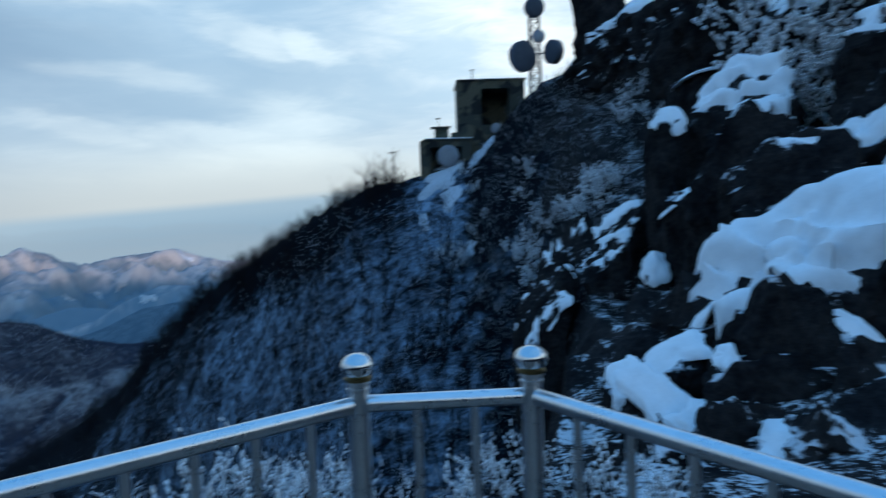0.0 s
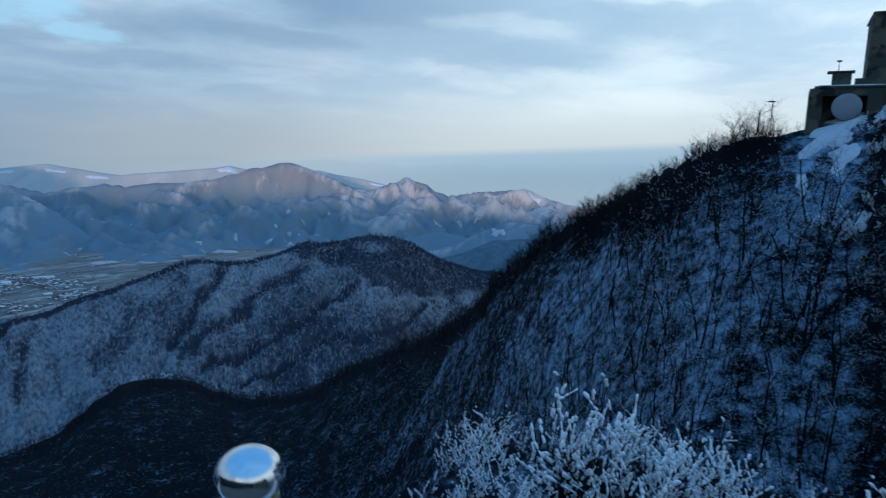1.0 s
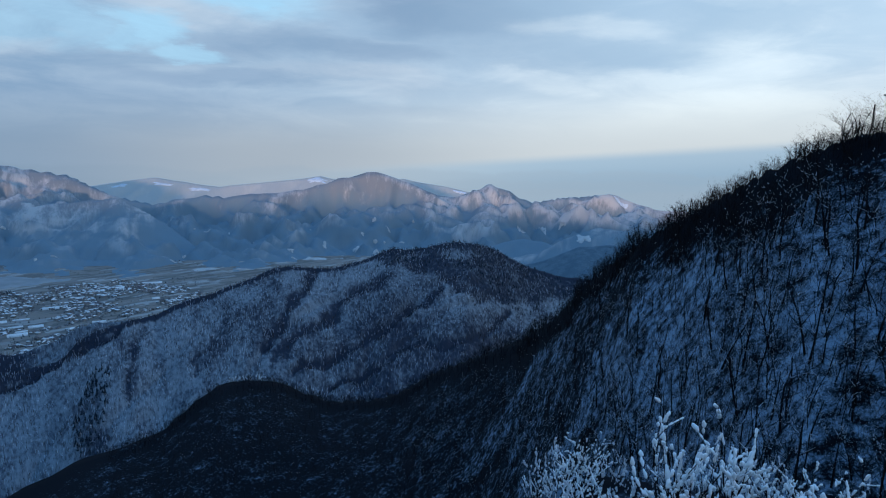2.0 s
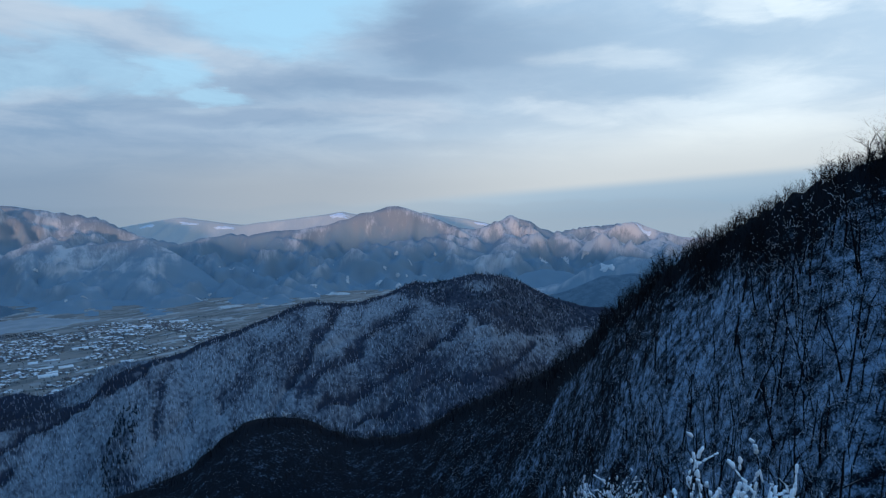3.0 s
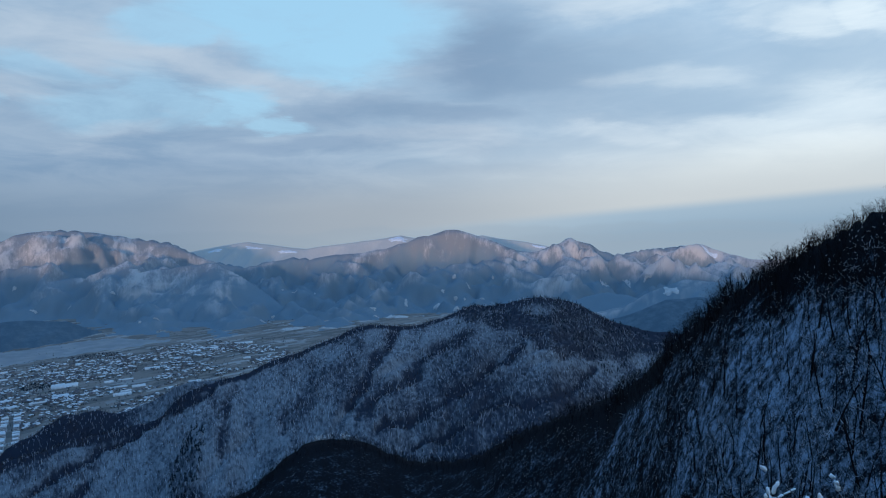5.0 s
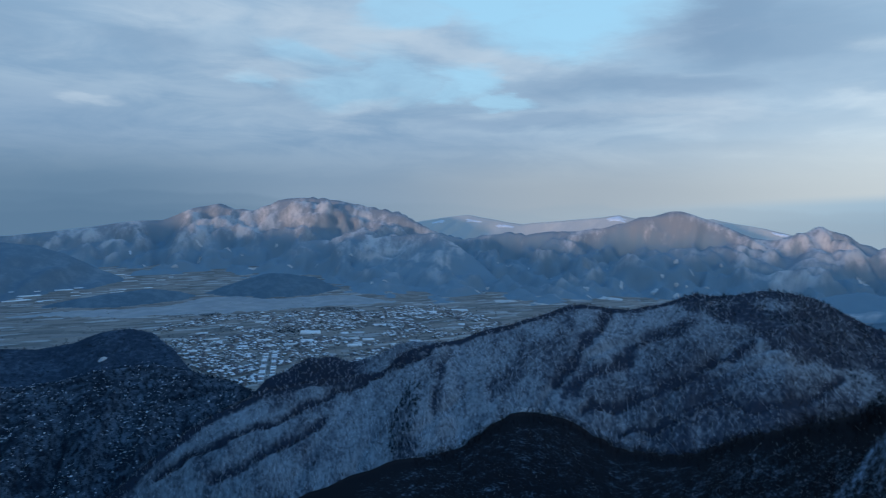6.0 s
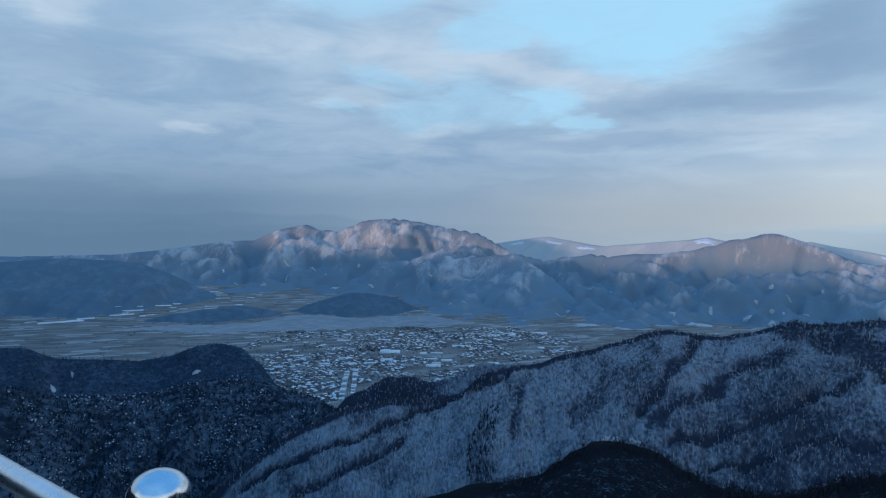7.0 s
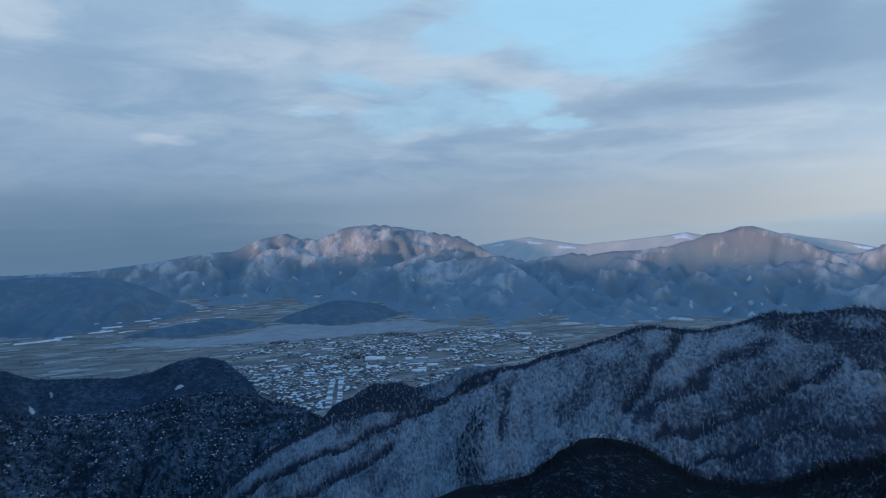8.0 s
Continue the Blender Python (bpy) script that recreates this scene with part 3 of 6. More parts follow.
def relief(az, r):
    """Heights of every piece of the land at a bearing and a distance; the highest is the ground."""
    layers = {}
    x, y = -np.sin(np.radians(az)) * r, np.cos(np.radians(az)) * r
    for name, points in CRESTS.items():
        p = np.array(sorted(points), float)
        a = np.clip(az, p[0, 0], p[-1, 0])
        el, rc = np.interp(a, p[:, 0], p[:, 1]), np.interp(a, p[:, 0], p[:, 2])
        out = np.abs(az - a) * 1.2                    # degrees past the crest's end
        zc = EYE_Z + rc * np.tan(np.radians(el))
        if name == "near":
            r0, shelf = 6.0, -1.95
            s = np.clip(np.log(np.maximum(r, r0) / r0) / np.log(rc / r0), 0, 1)
            crags = EYE_Z + np.minimum(r, rc) * np.tan(np.radians(-31.0 + (el + 31.0) * s ** 1.15))
            r1 = rc * 0.5
            z1 = EYE_Z + r1 * np.tan(np.radians(np.minimum(-33.0, el - 12.0)))
            rim = np.interp(az, [26, 44], [7.5, 3.2])
            dip = shelf + (z1 - shelf) * np.clip((r - rim) / (r1 - rim), 0, 1) ** 0.85
            up = np.clip((r - r1) / (rc - r1), 0, 1)
            bowl = np.where(r < r1, dip, z1 + (zc - z1) * (0.75 * up + 0.25 * up * up * (3 - 2 * up)))
            right = np.clip((-7.0 - az) / 7.0, 0, 1)
            z = bowl * (1 - right) + crags * right
            z = np.where(r < rim, shelf, z)
            lump = fbm(x / 14, y / 14, 4) * np.clip(r - 6, 0, 40) * 0.030 * np.clip(160 / np.maximum(r, 1), 0.3, 1) * np.clip((rc - r) / rc * 4, 0.15, 1)
            crag = np.clip((-7 - az) / 5, 0, 1) * np.clip((r - 8) / 10, 0, 1)
            lump = lump + crag * (fbm(x / 4.5, y / 4.5, 4) * 1.8 - 0.9)
            z = z + lump
            tread = (z + fbm(x / 11, y / 11, 3) * 5.0) / 2.4
            part_up = tread - np.floor(tread)
            stepped = 0.35 * part_up + 0.65 * np.clip((part_up - 0.62) / 0.38, 0, 1) - part_up
            z = z + crag * stepped * 2.4
            z = np.where(r > rc, zc - 0.72 * (r - rc), z)
            z = z - np.where(az < -50, 0, out) * 2.0
        else:
            front, behind = SLOPES[name]
            deep, f = RIBS[name]
            d = r - rc
            side = np.where(d < 0, front * -d, behind * d)
            if name == "range":                       # steep above, running out towards the valley floor
                foot = np.interp(az, [30, 64, 72, 80, 95, 105], [2560, 2500, 2620, 3150, 3450, 3450])
                down = (rc - r) / (rc - foot)
                side = np.where(d < 0, (zc - FLOOR) * np.where(down < 1, 1 - np.clip(1 - down, 0, 1) ** 1.35, 1 + 0.3 * (down - 1)), behind * d)
            away = np.abs(d) / 300.0
            wave = rib_wave(name, az, d, rc)
            fade = np.clip(away * 1.6, 0, 1)
            ribs = (0.30 - np.abs(wave) * 2.6) * deep * fade
            if name == "mid":
                ribs = (np.minimum(np.abs(wave), 0.22) * 1.5 - 0.15) * deep * fade - 8.0 * ravines(az, mid_flank(az, r)[0])
            rough = rc * np.where(rc < 2000, 0.05, 0.11)
            if name == "range":
                fade = np.clip(away * 2.6, 0, 1) * np.clip((1.15 - down) * 2.2, 0, 1)
                ribs = (0.12 - np.abs(wave)) * 110 * fade
                for fold, tall in zip(range_folds(x, y), (215, 150, 130, 48)):
                    ribs = ribs + (0.10 - fold) * tall * fade
            if name in ("rise", "foot", "spur", "low"):
                for size, tall in ((260, 70), (110, 28)):
                    ribs = ribs + (0.13 - np.abs(fbm(x / size + 4, y / size, 2))) * tall * fade
            z = zc - side + ribs + fbm(x / rough, y / rough, 4) * rc * f * 0.022 - out * rc * 0.02
        layers[name] = z
    layers["floor"] = FLOOR + fbm(x / 300, y / 300, 3) * 3 + np.where(az < 74, np.clip(r - 2750, 0, None) * -0.12, np.clip(r - 3300, 0, None) * 0.03)
    # the massif behind the look-out, which keeps the low sun off the valley
    turn = np.abs((az - 200 + 180) % 360 - 180)
    high = 54 + 60 * fbm(x / 330, y / 330, 4)
    fold = np.clip((92 - turn) / 14, 0, 1)
    fold = fold * fold * (3 - 2 * fold)
    climb = np.clip((r - 8) / 240, 0, 1) ** 0.7
    # an unseen hump added to keep direct sun off the radio tower
    high = high + 34 * np.exp(-((x - 150) ** 2 + (y + 285) ** 2) / 130.0 ** 2)
    layers["back"] = np.where(fold > 0, -2 + (high + 2) * climb, -900) * 1.0 - (1 - fold) * (60 + r * 0.6)
    return layers


def to_polar(x, y):
    dx, dy = np.asarray(x) - PIVOT[0], np.asarray(y) - PIVOT[1]
    az = np.degrees(np.arctan2(-dx, dy))
    return np.where(az < -110, az + 360, az), np.hypot(dx, dy)


LAKE = [(69.5, 2470, 2480), (71, 2440, 2500), (73.8, 2400, 2640), (77, 2370, 2630), (79, 2345, 2590), (81, 2310, 2580), (84, 2295, 2690), (86.5, 2285, 2690),
        (88, 2290, 2570), (90, 2310, 2490), (93.3, 2320, 2490), (97, 2420, 2520), (99.5, 2475, 2510), (101, 2490, 2500)]


def lake_shores(az):
    p = np.array(LAKE, float)
    wob = fbm(az * 1.3, az * 0 + 4.0, 3) * 40
    return np.interp(az, p[:, 0], p[:, 1]) + wob, np.interp(az, p[:, 0], p[:, 2]) + wob * 0.6


def ground_height(az, r):
    layers = relief(az, r)
    stack = np.array([np.broadcast_to(layers[k], np.shape(az)) for k in ORDER])
    z, which = stack.max(0), stack.argmax(0)
    lo, hi = lake_shores(az)
    wet = (az > 69.6) & (az < 100.9) & (r > lo) & (r < hi)
    return np.where(wet, np.minimum(z, FLOOR - 3), z), which


def mesh_from(name, verts, faces, mats, slot=None, smooth=True):
    """A mesh from arrays: verts n x 3, faces m x 3 or m x 4."""
    me = bpy.data.meshes.new(name)
    faces = np.ascontiguousarray(faces, np.int32)
    k = faces.shape[1]
    me.vertices.add(len(verts))
    me.vertices.foreach_set("co", np.ascontiguousarray(verts, np.float32).ravel())
    me.loops.add(faces.size)
    me.loops.foreach_set("vertex_index", faces.ravel())
    me.polygons.add(len(faces))
    me.polygons.foreach_set("loop_start", np.arange(len(faces), dtype=np.int32) * k)
    me.polygons.foreach_set("use_smooth", np.full(len(faces), smooth))
    for m in mats:
        me.materials.append(m)
    if slot is not None:
        me.polygons.foreach_set("material_index", np.ascontiguousarray(slot, np.int32))
    me.update(calc_edges=True)
    me.validate()
    return me


def near_crest(az):
    p = np.array(sorted(CRESTS["near"]), float)
    return np.interp(az, p[:, 0], p[:, 2])


def slope_growth(az, r):
    """How thick the brushwood stands on the near slope, 0 to 1."""
    x, y = np.sin(np.radians(az)) * r, np.cos(np.radians(az)) * r
    wild, fine = fbm(x / 24, y / 24, 3), fbm(x / 7, y / 7, 3)
    wild = wild + 0.35 * fine
    crest = soft_step(r / near_crest(az) - np.interp(az, [8, 25, 40], [0.89, 0.915, 0.925]) - 0.10 * wild, 0.12) * np.interp(az, [1.5, 4.5], [0.1, 1.0])
    left = np.interp(az, [38, 50], [0.46, 0.58]) * soft_step(az - 28 - 14 * wild, 14.0)
    right = (0.42 + 0.36 * soft_step(r - 61, 6.0)) * soft_step(-4.0 + 5 * wild - az, 3.0)
    return np.maximum.reduce([crest, left, right, 0.3 * soft_step(wild - 0.2, 0.3), 0.25 * soft_step(12 - r, 4.0)])


def range_tone(az, r):
    """Tone of the range put into its colour: woods on the spur lines, shaded ravines, ends paled by haze."""
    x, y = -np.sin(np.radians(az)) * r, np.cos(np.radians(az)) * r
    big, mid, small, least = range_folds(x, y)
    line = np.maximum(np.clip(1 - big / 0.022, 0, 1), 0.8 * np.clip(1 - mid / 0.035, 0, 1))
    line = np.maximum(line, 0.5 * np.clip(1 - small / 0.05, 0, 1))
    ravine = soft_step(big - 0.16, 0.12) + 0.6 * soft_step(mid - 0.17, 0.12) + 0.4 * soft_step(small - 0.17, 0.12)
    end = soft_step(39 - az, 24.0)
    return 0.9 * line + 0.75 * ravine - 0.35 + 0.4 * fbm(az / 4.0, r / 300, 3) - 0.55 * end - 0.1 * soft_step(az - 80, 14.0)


def build_land():
    az = np.concatenate([np.arange(-46, 112, 0.25), np.arange(112, 314, 3.0)])
    r = np.concatenate([[0.02, 1.0, 1.8], np.geomspace(2.6, 600, 200)[:-1], np.geomspace(600, 4900, 330)])
    A, Rr = np.meshgrid(az, r, indexing="ij")
    z, which = ground_height(A, Rr)
    x, y = PIVOT[0] - np.sin(np.radians(A)) * Rr, PIVOT[1] + np.cos(np.radians(A)) * Rr
    verts = np.stack([x, y, z], -1).reshape(-1, 3)
    na, nr = A.shape
    i, j = np.meshgrid(np.arange(na), np.arange(nr - 1), indexing="ij")
    i2 = (i + 1) % na
    quads = np.stack([i * nr + j, i * nr + j + 1, i2 * nr + j + 1, i2 * nr + j], -1).reshape(-1, 4)
    quads = quads[:, ::-1]
    corner_z = np.stack([z[:, :-1], z[:, 1:], np.roll(z, -1, 0)[:, :-1], np.roll(z, -1, 0)[:, 1:]])
    corner_k = np.stack([which[:, :-1], which[:, 1:], np.roll(which, -1, 0)[:, :-1], np.roll(which, -1, 0)[:, 1:]])
    kind = np.take_along_axis(corner_k, corner_z.argmax(0)[None], 0)[0]
    kind[(A[:, :-1] < -10.5 + 1.5 * np.sin(Rr[:, :-1] * 0.6)) & (kind == 0) & (Rr[:, :-1] > 7)] = len(ORDER)
    kind = kind.reshape(-1)
    growth_shade = np.where(which == ORDER.index("mid"), ravine_growth(A, Rr), slope_growth(A, Rr))
    growth_shade = np.where(which == ORDER.index("bump"), 0.15 + 0.75 * soft_step(A - 73.5, 3.0), growth_shade)
    # the range's painted ravine shade and haze share the same mesh mark
    growth_shade = np.where(which >= ORDER.index("floor"), range_tone(A, Rr), growth_shade).reshape(-1)
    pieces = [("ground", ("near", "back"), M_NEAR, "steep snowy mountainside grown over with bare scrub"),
              ("cliff_ground", ("crag",), M_CRAG, "steep dark rocky ground streaked with snow"),
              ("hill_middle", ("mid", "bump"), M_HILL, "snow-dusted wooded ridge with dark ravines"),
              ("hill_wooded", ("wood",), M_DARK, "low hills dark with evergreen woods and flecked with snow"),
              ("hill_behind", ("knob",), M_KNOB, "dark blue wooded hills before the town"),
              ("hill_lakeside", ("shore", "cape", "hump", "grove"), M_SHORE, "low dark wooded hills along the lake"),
              ("valley_floor", ("floor",), M_FIELD, "valley floor of snowy fields between town and lake"),
              ("mountain_range", ("range",), M_RANGE, "long mountain range with ribbed wooded flanks"),
              ("mountain_spur", ("spur", "low", "rise"), M_RANGE, "low wooded spur at the foot of the mountain range"),
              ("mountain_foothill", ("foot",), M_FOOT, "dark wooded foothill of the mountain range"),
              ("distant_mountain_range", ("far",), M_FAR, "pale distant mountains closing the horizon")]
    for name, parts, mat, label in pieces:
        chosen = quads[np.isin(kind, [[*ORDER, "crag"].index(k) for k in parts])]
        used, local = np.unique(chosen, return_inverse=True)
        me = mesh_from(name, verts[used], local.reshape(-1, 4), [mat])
        me.attributes.new("growth_shade", "FLOAT", "POINT").data.foreach_set("value", growth_shade[used].astype(np.float32))
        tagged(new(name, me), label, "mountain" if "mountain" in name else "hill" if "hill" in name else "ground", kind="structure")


build_land()


def build_lake():
    az = np.arange(69.7, 100.9, 0.15)
    lo, hi = lake_shores(az)
    verts, faces = [], []
    for k, (a, p, q) in enumerate(zip(az, lo - 12, hi + 12)):
        for s in range(5):
            d = p + (q - p) * s / 4
            verts.append((PIVOT[0] - math.sin(radians(a)) * d, PIVOT[1] + math.cos(radians(a)) * d, FLOOR - 0.9))
        if k:
            faces += [((k - 1) * 5 + s + 1, (k - 1) * 5 + s, k * 5 + s, k * 5 + s + 1) for s in range(4)]
    tagged(new("lake_water", mesh_from("lake_water", np.array(verts), np.array(faces), [M_WATER])),
           "still pale grey lake in the valley behind the town", "lake", kind="structure")


build_lake()


# ---------------------------------------------------------------- helpers for things
def part(name, bm, mat, parent=None, label="", smooth=False):
    me = bpy.data.meshes.new(name)
    bm.normal_update()
    bm.to_mesh(me)
    bm.free()
    me.materials.append(mat)
    if smooth:
        me.polygons.foreach_set("use_smooth", [True] * len(me.polygons))
        me.set_sharp_from_angle(angle=radians(40))
    ob = new(name, me)
    if parent:
        ob.parent = parent
    if label:
        ob["label"] = label
    return ob


def box_bm(size, at=(0, 0, 0), bevel=0.0):
    bm = bmesh.new()
    bmesh.ops.create_cube(bm, size=1.0, matrix=Matrix.Translation(at) @ Matrix.Diagonal((*size, 1)))
    if bevel:
        bmesh.ops.bevel(bm, geom=bm.edges[:], offset=bevel, segments=2, profile=0.5, affect="EDGES")
    return bm


def tube_bm(a, b, radius, sides=12, bm=None, radius2=None):
    bm = bm or bmesh.new()
    a, b = Vector(a), Vector(b)
    m = Matrix.Translation((a + b) / 2) @ (b - a).to_track_quat("Z", "Y").to_matrix().to_4x4()
    bmesh.ops.create_cone(bm, cap_ends=True, segments=sides, radius1=radius, radius2=radius if radius2 is None else radius2, depth=(b - a).length, matrix=m)
    return bm


def lathe_bm(profile, sides=32, bm=None):
    """A turned body about z from (radius, height) pairs."""
    bm = bm or bmesh.new()
    rings = [[bm.verts.new((rad * math.cos(2 * math.pi * k / sides), rad * math.sin(2 * math.pi * k / sides), z)) for k in range(sides)]
             for rad, z in profile]
    for p, q in zip(rings, rings[1:]):
        for k in range(sides):
            bm.faces.new((p[k], p[(k + 1) % sides], q[(k + 1) % sides], q[k]))
    bm.faces.new(rings[0][::-1])
    bm.faces.new(rings[-1])
    return bm


# ---------------------------------------------------------------- look-out deck and railing
RAIL_Z = 1.095
POST = [(-4.70, -1.57), (-3.60, -0.72), (-2.50, 0.13), (-1.40, 0.98), (-0.28, 1.83), (0.23, 1.85), (1.06, 0.73), (1.89, -0.39), (2.72, -1.51)]


def build_deck():
    bm = bmesh.new()
    edge = [*POST, (2.3, -4.0), (-3.5, -4.0)]
    top = [bm.verts.new((x, y, 0.0)) for x, y in edge]
    low = [bm.verts.new((x, y, -0.18)) for x, y in edge]
    bm.faces.new(top[::-1])
    bm.faces.new(low)
    for k in range(len(edge)):
        j = (k + 1) % len(edge)
        bm.faces.new((top[k], top[j], low[j], low[k]))
    bmesh.ops.recalc_face_normals(bm, faces=bm.faces[:])
    deck = tagged(part("lookout_deck", bm, M_DECK), "wooden look-out deck on the mountainside", "deck", kind="structure")
    for x, y in ((-3.6, -0.9), (-1.2, 0.8), (0.0, 1.6), (1.5, -0.2), (2.2, -3.6), (-3.2, -3.6), (-0.5, -2)):
        part("deck_column", tube_bm((x, y, -3.2), (x, y, -0.18), 0.09), M_STEEL, deck)


build_deck()


def build_railing():
    rail = tagged(new("railing"), "polished stainless steel railing with ball-topped posts along the deck", "railing")
    profile = [(0.0305, 0.0), (0.0305, 1.135), (0.0335, 1.137), (0.0335, 1.145), (0.0305, 1.147), (0.0305, 1.155), (0.0365, 1.158), (0.0365, 1.166)]
    ball = [(0.049 * math.sin(a), 1.172 + 0.035 - 0.040 * math.cos(a)) for a in [radians(d) for d in range(30, 181, 10)]]
    for k, (x, y) in enumerate(POST):
        post = part("post", lathe_bm(profile[:2]), M_STEEL, rail, smooth=True)
        post.location = (x, y, 0)
        part("collar", lathe_bm(profile[1:]), M_STEEL, post, "stepped steel collar", smooth=True)
        part("band", lathe_bm([(0.037, 1.166), (0.0405, 1.168), (0.0405, 1.176), (0.037, 1.178)]), M_BRASS, post, "thin tarnished brass band", smooth=True)
        part("ball_cap", lathe_bm([*ball[:-1], (0.0008, ball[-1][1])], 48), M_BALL, post, "mirror-bright steel ball", smooth=True)
        if k:
            a, b = Vector((*POST[k - 1], 0)), Vector((x, y, 0))
            d = (b - a).normalized()
            p, q = a + d * 0.028, b - d * 0.028
            up = Vector((0, 0, RAIL_Z))
            part("top_rail", tube_bm(p + up, q + up, 0.0255, 20), M_STEEL, rail, smooth=True)
            low = Vector((0, 0, 0.12))
            part("bottom_rail", tube_bm(p + low, q + low, 0.019, 14), M_STEEL, rail, smooth=True)
            count = max(2, round((b - a).length / 0.165) - 1)
            for s in range(1, count + 1):
                c = a + (b - a) * s / (count + 1)
                part("baluster", tube_bm((c.x, c.y, 0.12), (c.x, c.y, RAIL_Z - 0.02), 0.0125, 10), M_STEEL, rail, smooth=True)


build_railing()


# ---------------------------------------------------------------- radio station on the ridge
START = (-0.01, 0.09)


def spot(az, el, r):
    """A place by bearing, elevation and level distance from where the walk starts."""
    d = bearing(az)
    return Vector((START[0] + d.x * r, START[1] + d.y * r, EYE_Z + r * math.tan(radians(el))))


def shell_bm(w, d, h, hole, deep):
    """A concrete block, its front at y = 0, with one recess (x0, x1, z0, z1) cut deep into the front."""
    bm = bmesh.new()
    x0, x1, z0, z1 = hole
    xs, zs = [-w / 2, x0, x1, w / 2], [-3.0, z0, z1, h]
    grid = [[bm.verts.new((x, 0, z)) for z in zs] for x in xs]
    for i in range(3):
        for k in range(3):
            if (i, k) != (1, 1):
                bm.faces.new((grid[i][k], grid[i + 1][k], grid[i + 1][k + 1], grid[i][k + 1]))
    rim = [grid[1][1], grid[2][1], grid[2][2], grid[1][2]]
    inner = [bm.verts.new((v.co.x, deep, v.co.z)) for v in rim]
    bm.faces.new(inner)
    for k in range(4):
        bm.faces.new((rim[k], inner[k], inner[(k + 1) % 4], rim[(k + 1) % 4]))
    outer = [grid[0][0], grid[3][0], grid[3][3], grid[0][3]]
    back = [bm.verts.new((v.co.x * 0.96, d, v.co.z)) for v in outer]
    bm.faces.new(back[::-1])
    ring = [[grid[i][0] for i in range(4)], [grid[3][k] for k in range(4)], [grid[i][3] for i in (3, 2, 1, 0)], [grid[0][k] for k in (3, 2, 1, 0)]]
    for k in range(4):
        bm.faces.new((*ring[k], back[(k + 1) % 4], back[k]))
    bmesh.ops.recalc_face_normals(bm, faces=bm.faces[:])
    return bm


def dish_bm(radius, depth, drum=0.0):
    """A dish with its mouth towards -y; drum: the length of a shroud round it."""
    prof = [(0.02, depth), (radius * 0.4, depth * 0.82), (radius * 0.75, depth * 0.4), (radius, 0.0), (radius * 1.02, -0.03)]
    if drum:
        prof += [(radius * 1.02, -drum), (radius * 0.97, -drum - 0.05), (radius * 0.5, -drum - 0.14), (0.02, -drum - 0.17)]
    else:
        prof += [(radius * 0.97, -0.04), (radius * 0.72, depth * 0.33), (radius * 0.35, depth * 0.7), (0.02, depth * 0.85)]
    bm = lathe_bm(prof, 28)
    bmesh.ops.rotate(bm, verts=bm.verts[:], cent=(0, 0, 0), matrix=Matrix.Rotation(radians(-90), 3, "X"))
    bmesh.ops.recalc_face_normals(bm, faces=bm.faces[:])
    return bm


def facing(az):
    return radians(az)


